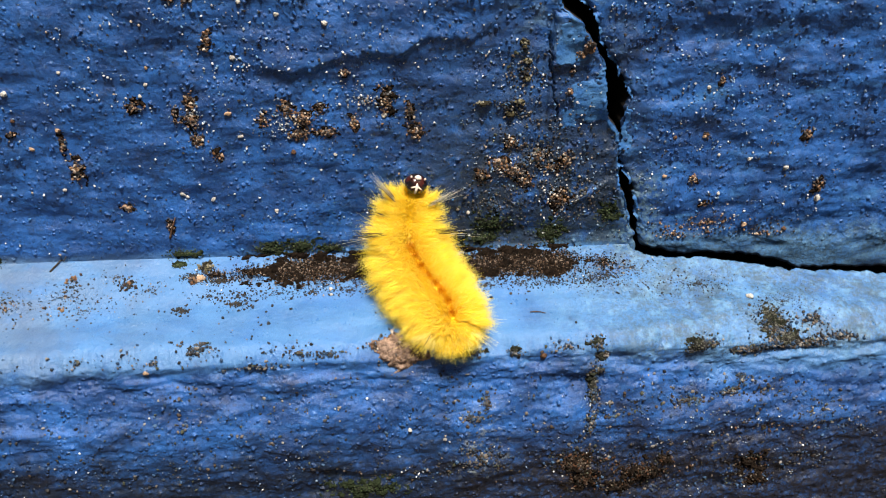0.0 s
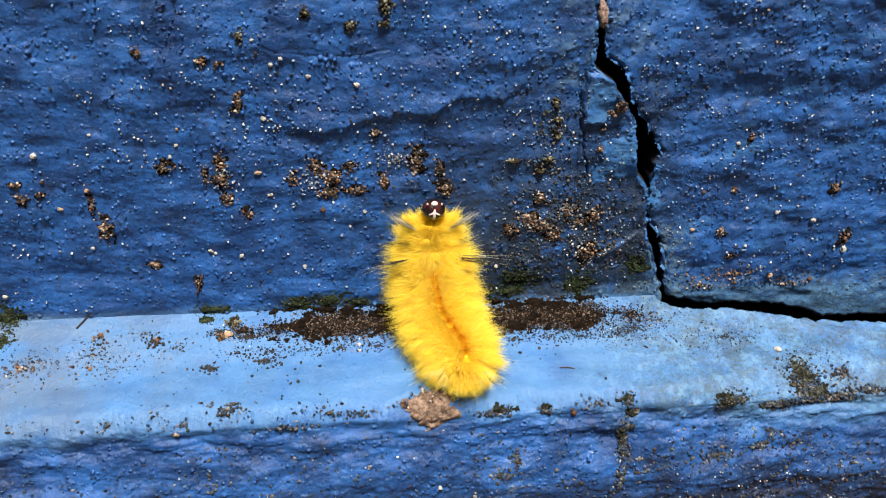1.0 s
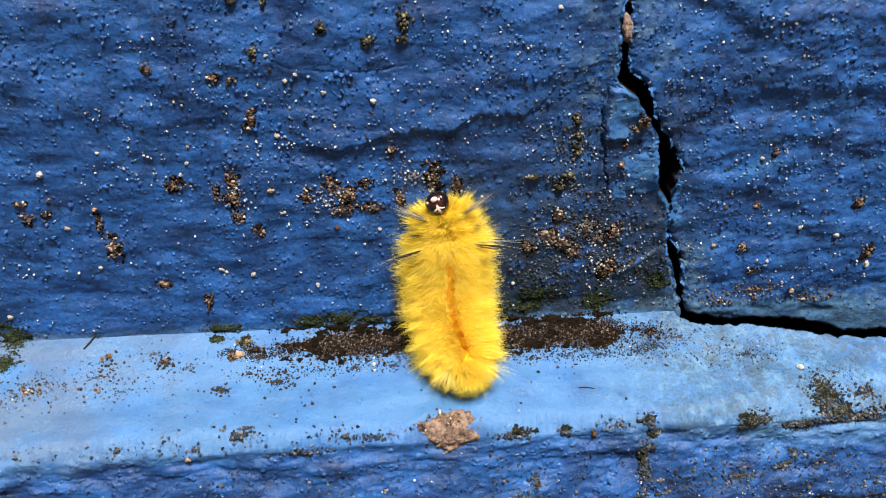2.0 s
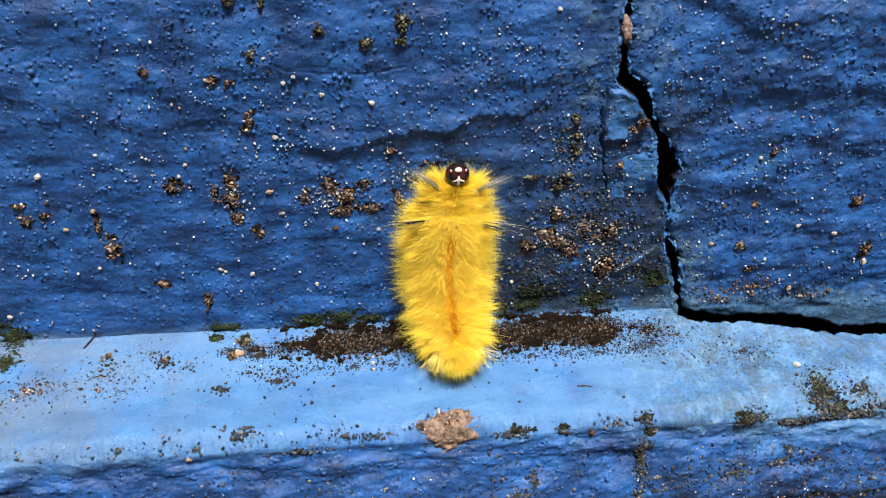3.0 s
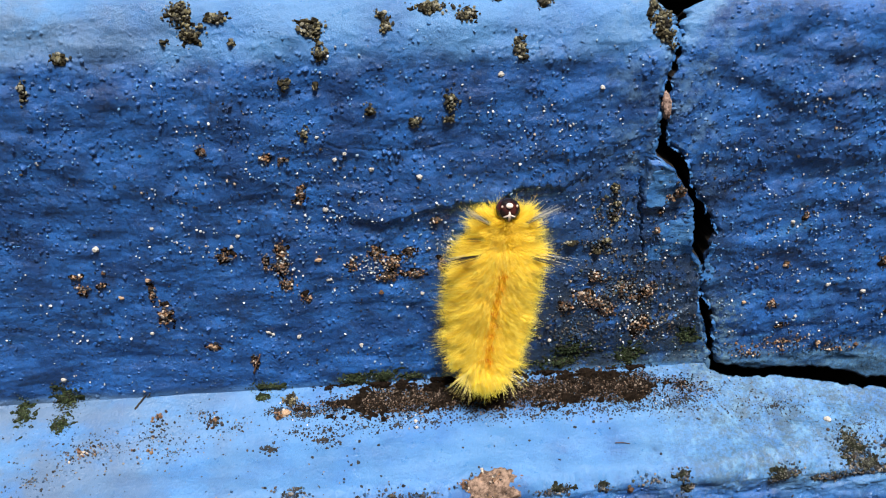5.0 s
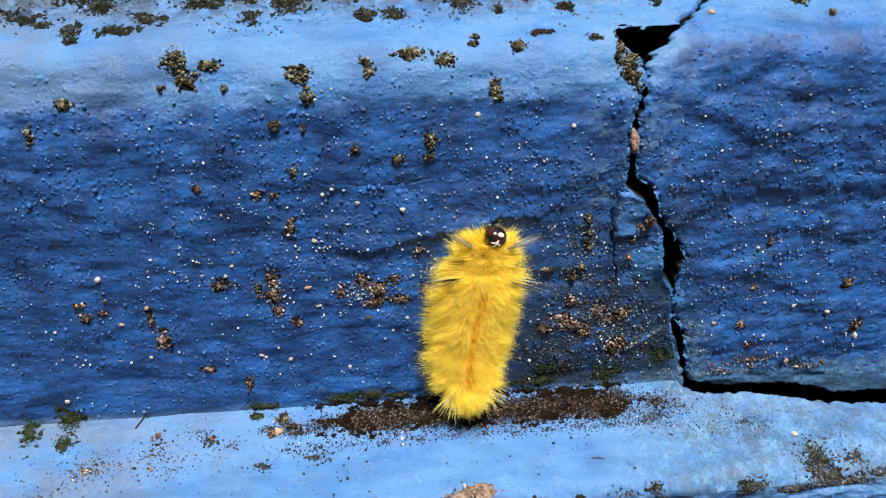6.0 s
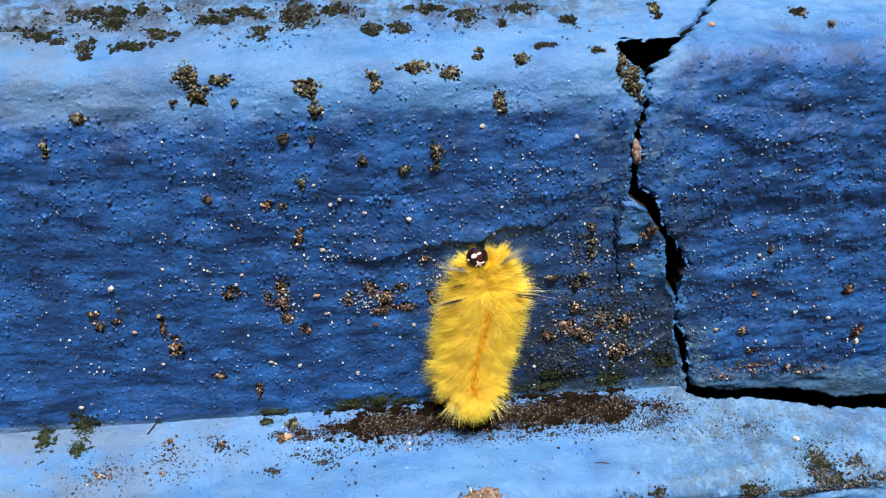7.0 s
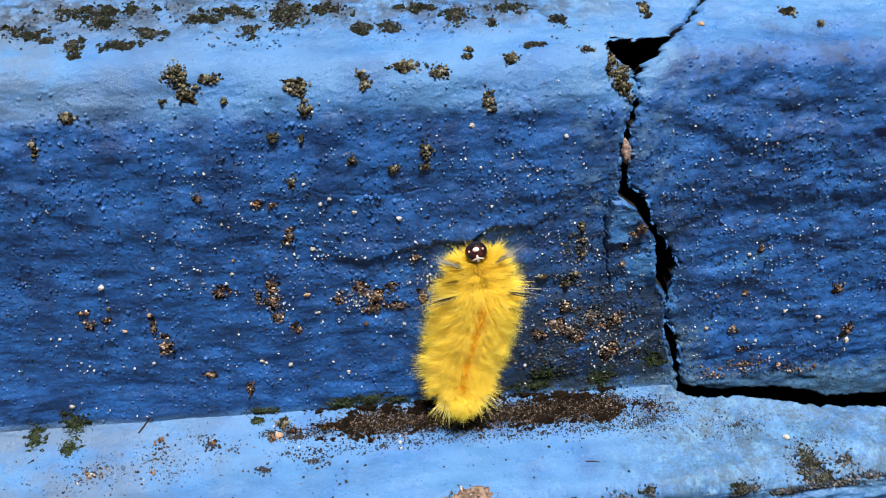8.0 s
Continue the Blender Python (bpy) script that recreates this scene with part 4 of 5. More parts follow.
bits("rusty_crumbs", [(46, 101, 7, 3.5, 70), (40, 104, 5, 2, 40), (60, 100, 8, 4, 50), (72, 108, 9, 5, 60)], RUST, "rust-brown crumbs on the lower brick face", "crumbs", (0.06, 0.28), 0.4, 105)
bits("ledge_specks", [(-19, 138.6, 3.6, 2.2, 110), (-28.2, 137.4, 2.6, 1.6, 60), (-13.4, 133.4, 0.4, 0.3, 5), (-9.8, 136.6, 0.4, 0.4, 6), (-37.5, 143.2, 1.8, 1.2, 50), (-47, 143, 3, 2, 40), (10, 135, 30, 5, 60)], DARK_BITS, "black specks scattered over the pale blue ledge", "specks", (0.06, 0.28), 0.3, 110)
bits("ledge_crumbs", [(-37.5, 143.4, 1.8, 1.2, 26), (-47, 144.6, 1.3, 0.8, 16), (-26.2, 143.6, 1.4, 0.8, 46), (-58, 139, 4, 1.5, 24), (-48, 138.5, 4, 2, 14)], CRUMBS, "brown crumbs scattered over the pale blue ledge", "crumbs", (0.08, 0.36), 0.5, 111)
bits("grit", [(0, 174, 62, 22, 1000), (10, 198, 50, 12, 420), (62, 174, 24, 22, 640), (-12, 184, 22, 9, 220), (-10, 174, 5, 5, 60), (4, 178, 6, 4, 90), (28, 166, 7, 5, 30), (36, 160, 7, 7, 40), (-24, 176, 4, 5, 40), (6, 176, 20, 10, 160), (4, 178, 34, 8, 90), (10, 143, 30, 3, 110), (10, 145, 24, 2.4, 70), (70, 153, 14, 3, 40)], GRIT, "pale sand grains stuck in the paint", "grit", (0.05, 0.24), 0.6, 120)
bits("paint_specks", [(-5, 180, 62, 24, 700), (62, 178, 22, 24, 520), (-14, 201, 52, 10, 240), (-40, 190, 30, 14, 160)], BLUE_GRIT, "crusty blue paint specks on the brick face", "specks", (0.06, 0.26), 0.45, 121, 0.8)
bits("paint_crust", [(-25, 227, 35, 4, 260), (-8, 178, 60, 22, 900), (-10, 203, 48, 8, 300), (62, 178, 24, 24, 520), (2, 182, 26, 8, 300), (10, 110, 60, 8, 420)], PAINT, "crusty lumps of blue paint on the brick face", "paint crust", (0.09, 0.36), 0.3, 124)
bits("dark_specks", [(-25, 226, 34, 4, 300), (12, 226, 20, 4, 90), (0, 172, 60, 20, 900), (62, 174, 24, 22, 620), (5, 196, 50, 10, 160), (10, 110, 60, 9, 700)], DARK_BITS, "fine dark specks of dirt on the blue brick face", "specks", (0.06, 0.26), 0.3, 123, 0.6)
bits("edge_crust", [(-30, 127.6, 26, 1.8, 260), (-24, 128.4, 2.0, 0.9, 60), (-8, 127.0, 5, 1.2, 50), (36, 126.4, 5, 1.2, 50), (-25, 127.6, 1.2, 0.9, 36), (-31.5, 126.4, 1.2, 0.9, 30), (-43, 127.0, 2.4, 1.0, 26), (-3, 126.8, 3.0, 0.9, 36), (-14, 124.6, 6, 1.0, 60), (27.2, 125.6, 1.3, 0.9, 60), (18, 125.4, 2.4, 0.9, 70)], MIXED, "crusty grey and black bits along the ledge's rounded edge", "crust", (0.06, 0.30), 0.4, 151, 1.0, 1.0, 0.3)
bits("joint_crust", [(41.2, 126.6, 1.1, 1.1, 90), (42.6, 124.2, 1.0, 0.8, 60), (41.2, 120.5, 0.9, 2.2, 130), (40.9, 116.0, 0.9, 2.0, 120), (40.6, 111.0, 1.1, 2.6, 110)], MIXED, "grey and brown crust along the vertical joint", "crust", (0.06, 0.32), 0.5, 152, 1.0, 1.0, 0.3)
bits("lower_crust", [(0, 111, 62, 8, 1500), (62, 106, 24, 9, 1300), (58, 114, 3.2, 0.6, 130), (64.8, 115, 2.2, 0.7, 120), (67, 117.4, 1.0, 1.2, 60), (20, 113, 2.4, 1.2, 90), (22.4, 115.4, 0.8, 1.6, 60), (22, 105, 5, 3.4, 180)], MIXED, "crusty grey, brown and blue grains on the lower brick face", "crust", (0.06, 0.34), 0.35, 153, 0.8)
bits("lichen_grains", [(73, 128, 4.4, 4.0, 260), (78, 125.4, 4.0, 1.6, 200), (68.6, 124.4, 2.6, 1.2, 120), (60.5, 126, 2.0, 1.4, 110), (57.6, 124.2, 1.2, 0.8, 40), (67.5, 123.6, 3.4, 0.9, 150), (76, 124.6, 5, 1.2, 220), (84, 126.6, 4, 1.2, 150), (80, 130, 3, 1.6, 90)], MIXED, "loose grey grains round the lichen on the ledge edge", "crust", (0.06, 0.32), 0.45, 154, 1.0, 1.0, 0.3)
bits("wear_flecks", [(58, 139, 15, 3.4, 800), (44, 141, 6, 3, 240), (76, 134, 10, 4, 420)], DARK_BITS, "tiny dark flecks in the worn paint of the ledge", "specks", (0.03, 0.12), 0.15, 155, 0.6)
bits("ledge_dirt", [(-60, 138, 9, 6, 160), (-44, 138, 10, 4, 90), (-34, 142, 6, 3, 60), (50, 143, 10, 2.4, 160), (-66, 134, 8, 5, 90), (-48, 141, 12, 3.4, 110), (-56, 140, 5, 2, 50), (-40, 145, 5, 1.4, 50), (-20, 131, 14, 3, 36)], MIXED, "small brown and grey dirt specks on the pale ledge", "specks", (0.05, 0.22), 0.3, 156, 0.7)
bits("face_crust", [(33, 168, 11, 10, 420), (26, 158, 9, 6, 200), (42, 160, 6, 8, 140), (30, 182, 5, 6, 120), (29.6, 186.4, 0.9, 1.8, 40), (30.2, 182.6, 1.0, 1.6, 40), (28, 176, 3, 2, 60)], MIXED, "grey-green crusty grains on the grimy brick face", "crust", (0.06, 0.30), 0.35, 157, 0.8, 1.0, 0.2)
bits("lower_grit", [(5, 108, 55, 9, 300), (60, 106, 22, 10, 260)], GRIT, "pale sand grains on the lower brick face", "grit", (0.05, 0.22), 0.6, 122)

# a flake of paint has come off the ledge's edge and shows bare mortar


def chip_height(x, s):
    wob = 0.0016 * cloud(x / 0.0026, s / 0.0022, 33, 4, 0.6)
    m = in_shape(x + wob, s + wob, [(2.4, 128.6), (7.6, 121.4), (14.4, 125.0), (10.8, 130.9)], 0.9)
    return 0.0009 * m - 0.00045 + 0.0004 * m * cloud(x / 0.0014, s / 0.0012, 34, 4, 0.6)


patch("bare_chip", 1.0, 16, 120, 132.5, chip_height, CHIP, "bare tan mortar where the paint has flaked off", "chipped mortar", step=0.0002)
bits("chip_crumbs", [(8.5, 128.6, 3.2, 1.2, 170), (8.4, 125.2, 2.6, 1.8, 60), (4, 127.8, 1.4, 0.8, 40)], CRUMBS, "brown crumbs on the bare mortar", "crumbs", (0.1, 0.34), 0.5, 130)

# the old paint has worn to a pale, ragged rim along both lips of the crack


def rim_height(x, s):
    left, right_ = lip(LIP_LEFT, s, 91) - x, x - lip(LIP_RIGHT, s, 92)
    ragged = 0.0016 * cloud(x / 0.0024, s / 0.0030, 66, 4, 0.62)
    reach = 0.0000 + 0.0018 * ease(s, 0.168, 0.174) * ease(s, 0.186, 0.178) + 0.0007 * ease(s, 0.186, 0.190) * ease(s, 0.202, 0.194) + ragged
    h = np.where(left > -0.00005, 0.00022 * np.clip((reach - left) / 0.0003, -4, 1), -0.01)
    far = -0.0005 + 0.0022 * ease(s, 0.166, 0.170) * ease(s, 0.180, 0.173) + 1.6 * ragged
    g = np.where(right_ > -0.00005, 0.00016 * np.clip((far - right_) / 0.0003, -4, 1), -0.01)
    plate = in_shape(x + ragged * 0.4, s + ragged * 0.4, [(34.2, 183.4), (40.2, 184.2), (39.6, 187.6), (37.4, 191.8), (34.6, 190.8)], 0.6)
    flake = in_shape(x + ragged, s + ragged, [(36.5, 171.5), (45.0, 172.5), (44.0, 178.0), (42.0, 182.5), (37.0, 181.0)], 1.5)
    h = np.maximum(h, np.where(left > -0.00005, 0.00022 * np.clip(np.maximum(plate * 4 - 2, flake * 3 - 1.6 + 900 * ragged), -4, 1), -0.01))
    return np.maximum(h, g) - 0.00008


RIM = mottled("pale_worn_paint", (0.026, 0.102, 0.28), (0.050, 0.140, 0.29), 420, 0.5, 0.0004, 1500, 0.6)
patch("worn_paint_rim", 30, 62, 151, 213, rim_height, RIM, "pale worn blue paint along the crack", "worn paint", step=0.0002)

# single stones and bits


def pebble(name, x, s, size, material, label, category, stretch=(1, 1, 1), turn=0.0, seed=0):
    bm = bmesh.new()
    bmesh.ops.create_icosphere(bm, subdivisions=4, radius=size / 1000)
    for v in bm.verts:
        k = 1 + 0.40 * noise.noise(v.co * (1.2 / (size / 1000)) + Vector((seed * 3.1, 0, 0))) + 0.26 * noise.noise(v.co * (3.6 / (size / 1000))) + 0.10 * noise.noise(v.co * (9.0 / (size / 1000)))
        v.co = Vector((v.co.x * stretch[0], v.co.y * stretch[1], v.co.z * stretch[2])) * k
    me = bpy.data.meshes.new(name)
    bm.to_mesh(me)
    bm.free()
    me.materials.append(material)
    me.polygons.foreach_set("use_smooth", [True] * len(me.polygons))
    ob = new(name, me)
    p, nrm = spot(x / 1000, s / 1000)
    turned = nrm.to_track_quat("Z", "Y").to_matrix().to_4x4()
    ob.matrix_world = Matrix.Translation(p + nrm * size / 1000 * 0.35 * stretch[2]) @ turned @ pose(0, 0, 0, 0, 0, turn)
    return tagged(ob, label, category)


PALE = mottled("pale_grain", (0.30, 0.27, 0.23), (0.52, 0.48, 0.43), 2200, 0.8, 0.0004, 3000, 0.6)
TAN = mottled("tan_grain", (0.28, 0.17, 0.10), (0.42, 0.29, 0.19), 1500, 0.85)
def grain(x, s, size, mat, word, stretch, turn):
    tagged(pebble("grain", x, s, size * 0.62, mat, f"single {word} grain stuck to the painted wall", "stone grain", (stretch, 1, 0.8), turn, x), group="single grains on the wall")


grain(78.1, 164.1, 0.75, PALE, "pale", 1.1, 20)
grain(85.6, 157.6, 1.05, PALE, "pale", 0.8, 10)
grain(6.9, 175.1, 0.65, PALE, "pale", 1.1, 40)
grain(-1.4, 168.3, 0.5, PALE, "pale", 1.0, 0)
grain(-46.2, 162.9, 0.45, PALE, "pale", 1.2, 0)
grain(-45.2, 173.6, 0.5, TAN, "tan", 1.2, 30)
grain(-62.3, 153.6, 0.65, PALE, "pale", 1.1, 0)
grain(19.6, 157.1, 0.5, PALE, "pale", 1, 0)
grain(21.4, 156.4, 0.5, PALE, "pale", 1, 0)
grain(-3.1, 140.8, 0.5, PALE, "pale", 1, 0)
grain(-3.0, 139.6, 0.4, PALE, "pale", 1, 0)
grain(70.5, 135.4, 0.8, PALE, "pale", 1.2, 15)
grain(32.1, 124.6, 0.8, BARK, "rust-brown", 1.0, 0)
grain(62.4, 170, 0.55, TAN, "tan", 1.2, 0)
grain(9.5, 111.3, 0.55, PALE, "pale", 1, 0)
grain(-32.4, 124.4, 0.6, TAN, "tan", 1.2, 0)
grain(-36.6, 159.2, 0.7, TAN, "tan", 1.3, 10)
grain(-25.4, 143.8, 0.9, TAN, "tan", 1.5, 15)
grain(4.0, 145.2, 0.85, TAN, "tan", 1.3, 30)
grain(72.7, 152.6, 0.7, TAN, "tan", 1.0, 0)
grain(-22.3, 160.3, 0.5, PALE, "pale", 1.5, 60)
grain(29.5, 145.3, 0.45, PALE, "pale", 1, 0)
grain(81, 151, 0.6, BARK, "reddish", 1.2, 5)
grain(-49.8, 170.4, 0.5, TAN, "tan", 1.4, 140)
grain(-30.4, 181.0, 0.45, PALE, "pale", 1.2, 50)
grain(-31.6, 179.0, 0.45, PALE, "pale", 1.0, 0)
grain(-29.9, 183.8, 0.5, TAN, "tan", 0.7, 0)
grain(-18.3, 176.0, 0.5, TAN, "tan", 1.7, 5)
grain(-8.3, 169.0, 0.6, BARK, "dark brown", 1.0, 0)
grain(-20.1, 168.5, 0.6, TAN, "tan", 0.8, 0)
grain(-27.4, 161.2, 0.5, PALE, "pale", 1.4, 130)
grain(-26.7, 160.6, 0.4, PALE, "pale", 1.3, 130)
grain(-11.9, 158.0, 0.45, PALE, "pale", 1.2, 0)
grain(-16.9, 171.8, 0.4, PALE, "pale", 1.0, 0)
grain(-16.4, 171.9, 0.4, PALE, "pale", 1.0, 0)
grain(-16.6, 185.2, 0.6, PALE, "pale", 1.2, 0)
grain(-33.7, 196.2, 0.6, BARK, "reddish", 0.7, 0)
grain(-51.7, 175.3, 0.5, BARK, "reddish", 1.0, 0)
grain(-51.9, 179.8, 0.7, PALE, "pale", 1.1, 0)
grain(-43.0, 183.2, 0.4, PALE, "pale", 1.1, 0)
grain(61.2, 179.2, 0.5, PALE, "pale", 1.0, 0)
grain(56.8, 170.2, 0.5, BARK, "reddish", 1.1, 0)
grain(56.1, 162.8, 0.5, TAN, "tan", 1.2, 0)
grain(71.0, 165.8, 0.5, PALE, "pale", 1.0, 0)
grain(65.5, 166.5, 0.4, PALE, "pale", 1.0, 0)
grain(66.5, 159.2, 0.45, PALE, "pale", 1.0, 0)
grain(-14.8, 194.0, 0.45, PALE, "pale", 1.2, 0)
grain(-13.3, 195.0, 0.4, PALE, "pale", 1.2, 0)
grain(-9.4, 192.0, 0.55, PALE, "pale", 1.2, 20)
grain(-2.1, 190.8, 0.6, PALE, "pale", 1.3, 150)
grain(9.7, 206.8, 0.55, PALE, "pale", 1.2, 0)
grain(24.9, 204.5, 0.5, PALE, "pale", 1.1, 0)
grain(48.3, 223.8, 0.7, TAN, "tan", 1.5, 0)
pebble("pupa_case", 35.1, 201.3, 1.15, STONE, "pinkish grey oblong case wedged in the crack", "insect case", (0.62, 1.65, 0.6), 8, 40)
bits("bark_crumbs", [(39.6, 187.2, 0.7, 1.7, 70), (38.6, 185.6, 0.9, 0.8, 24)], CRUMBS, "rust-brown bark crumbs beside the crack", "bark", (0.10, 0.42), 0.7, 140, 1.0, 1.0, 0.6)


def twig(name, x0, s0, x1, s1, radius, material, label):
    """A thin bent stick lying on the wall."""
    verts, faces, count = [], [], 9
    for k in range(count):
        u = k / (count - 1)
        p, nrm = spot((x0 + (x1 - x0) * u) / 1000, (s0 + (s1 - s0) * u) / 1000)
        p = p + nrm * (radius * 0.8 + 0.25 * math.sin(u * 3.1)) / 1000
        side = Vector((s0 - s1, 0, x1 - x0)).normalized()
        r = radius / 1000 * (1.0 - 0.5 * u)
        for a in range(5):
            verts.append(tuple(p + (side * math.cos(a * 1.2566) + nrm * math.sin(a * 1.2566)) * r))
        if k:
            faces += [[(k - 1) * 5 + a, (k - 1) * 5 + (a + 1) % 5, k * 5 + (a + 1) % 5, k * 5 + a] for a in range(5)]
    faces += [[4, 3, 2, 1, 0], [len(verts) - 5 + a for a in range(5)]]
    return tagged(link(name, mesh_of(name, verts, faces, [material])), label, "twig")


twig("twig", -51.0, 146.4, -48.4, 150.2, 0.17, DARK_BITS, "thin dark bent twig on the ledge")
twig("twig", -30.6, 152.8, -29.2, 157.0, 0.20, BARK, "thin brown twig on the brick face")
twig("straw", 30.8, 133.6, 33.4, 133.2, 0.14, BARK, "tiny brown straw on the ledge")

# ---- the caterpillar: rigid segments that follow one another along a track over the wall ----

TRACK = smooth_line([(-0.0335, 0.27), (-0.0312, 0.292), (-0.0285, 0.2995), (-0.022, 0.3027), (-0.0120, 0.3045), (-0.0066, 0.3100), (-0.0062, 0.330), (-0.0064, 0.358), (-0.0036, 0.372), (0.004, 0.380)], 0.0042)
# seconds; then from head to tail, in mm: across the wall, and up the track
CRAWL = [
    (0, [(11.8, 62.9), (11.1, 58.4), (9.9, 53.3), (11.3, 48.2), (14.6, 42.6), (16.9, 37.6), (16.1, 33.5)]),
    (0.5, [(9.9, 65.4), (9.7, 62.1), (9.8, 56.2), (10.3, 50.3), (12.8, 45.9), (16.1, 40.1), (14.9, 34.8)]),
    (1, [(9.7, 68.9), (9.6, 64.0), (9.6, 57.0), (10.2, 50.9), (11.8, 46.8), (14.5, 43.1), (13.4, 37.9)]),
    (1.5, [(9.6, 71.0), (9.7, 67.4), (9.7, 59.8), (9.9, 53.4), (10.6, 49.5), (13.4, 45.7), (13.0, 40.5)]),
    (2, [(7.4, 73.3), (8.6, 69.5), (9.5, 62.8), (9.6, 55.3), (9.9, 50.4), (11.9, 46.3), (11.9, 42.4)]),
    (2.2, [(6.8, 74.1), (7.9, 70.4), (9.4, 63.4), (9.6, 56.8), (9.8, 51.4), (11.2, 47.0), (11.6, 42.5)]),
    (3.5, [(12.4, 81.6), (12.0, 77.7), (10.5, 72.2), (9.2, 65.5), (9.5, 58.3), (10.0, 52.1), (10.6, 47.7)]),
    (4, [(9.8, 84.1), (10.2, 80.3), (10.6, 73.1), (9.5, 66.7), (9.4, 59.9), (9.7, 53.3), (9.7, 50.4)]),
    (4.5, [(10.2, 84.6), (10.7, 80.6), (10.9, 73.8), (9.7, 66.1), (9.3, 59.2), (9.1, 53.7), (9.1, 50.8)]),
    (6, [(12.7, 85.1), (11.8, 81.9), (11.0, 74.0), (9.6, 67.0), (8.7, 58.3), (8.8, 52.6), (9.5, 50.5)]),
    (6.5, [(11.0, 85.5), (10.9, 81.7), (10.9, 73.7), (9.6, 66.6), (8.5, 59.1), (8.7, 53.2), (9.3, 50.6)]),
    (7, [(8.9, 83.0), (10.1, 79.7), (11.4, 73.2), (10.0, 66.0), (8.6, 59.7), (8.6, 53.1), (9.1, 50.5)]),
    (7.5, [(7.4, 82.3), (9.6, 78.7), (11.6, 72.0), (10.0, 65.4), (8.7, 59.1), (8.4, 54.2), (9.2, 51.0)]),
    (8, [(10.4, 83.8), (10.9, 80.1), (11.8, 72.3), (10.4, 65.7), (8.8, 59.4), (8.0, 54.0), (9.1, 50.8)]),
]
SEGMENTS = 12


def back_at(x, q):
    """The middle of the body at (x, q) in mm, and the way out of the wall."""
    y, z, ny, nz = on_line(TRACK, np.array([q / 1000]))
    out = Vector((0, float(ny[0]), float(nz[0]))).normalized()
    return Vector((x / 1000, float(y[0]), float(z[0]))) - out * 0.0031, out


def frame_of(place, ahead, out):
    ahead = ahead.normalized()
    right = ahead.cross(out).normalized()
    up = right.cross(ahead)
    m = Matrix((right, ahead, up)).transposed().to_4x4()
    m.translation = place
    return m


def body_poses(line):
    """The pose of the head and of each segment for one row of the crawl."""
    p = np.array(line)
    body = p[1:]
    d = np.r_[0, np.cumsum(np.hypot(*np.diff(body, axis=0).T))]
    fine = np.linspace(-0.04, 1.02, 90) * d[-1]
    curve = np.stack([np.interp(fine, d, body[:, k]) + np.minimum(fine, 0) * (body[1, k] - body[0, k]) / d[1] for k in (0, 1)], -1)
    k = np.exp(-0.5 * (np.arange(-16, 17) / 7.0) ** 2)
    k /= k.sum()
    long = np.vstack([curve[:1] + (curve[:1] - curve[1:2]) * np.arange(16, 0, -1)[:, None], curve, curve[-1:] + (curve[-1:] - curve[-2:-1]) * np.arange(1, 17)[:, None]])
    curve = np.stack([np.convolve(long[:, j], k, "valid") for j in (0, 1)], -1)
    at = lambda u: [float(np.interp(u * d[-1], fine, curve[:, j])) for j in (0, 1)]
    poses = []
    for i in range(SEGMENTS):
        u = (i + 0.5) / SEGMENTS * 0.95
        place_, out = back_at(*at(u))
        fore, aft = back_at(*at(u - 0.03))[0], back_at(*at(u + 0.03))[0]
        poses.append(frame_of(place_, fore - aft, out))
    head, out = back_at(p[0][0], p[0][1] - 1.4)
    neck = back_at(*p[1])[0]
    return [frame_of(head + out * 0.0009, head - neck + out * 0.001, out)] + poses


def strands(rng, root, way, size, thick, bend):
    """Many tapered, bent hairs as one list of vertices and faces."""
    n = len(root)
    way = way / np.linalg.norm(way, axis=1)[:, None]
    side = np.cross(way, rng.normal(size=(n, 3)))
    side /= np.linalg.norm(side, axis=1)[:, None]
    other = np.cross(way, side)
    size = size[:, None]
    mid = root + way * size * 0.55 + bend * size * 0.18
    tip = root + way * size + bend * size * 0.55
    ring = []
    for base, r in ((root, thick), (mid, thick * 0.8)):
        for a in (0, 2.094, 4.189):
            ring.append(base + (side * math.cos(a) + other * math.sin(a)) * r)
    verts = np.stack(ring + [tip], 1).reshape(-1, 3)
    one = [[0, 1, 4, 3], [1, 2, 5, 4], [2, 0, 3, 5]]
    cap = [[3, 4, 6], [4, 5, 6], [5, 3, 6]]
    k = (np.arange(n) * 7)[:, None, None]
    faces = (np.array(one)[None] + k).reshape(-1, 4).tolist() + (np.array(cap)[None] + k).reshape(-1, 3).tolist()
    return verts, faces


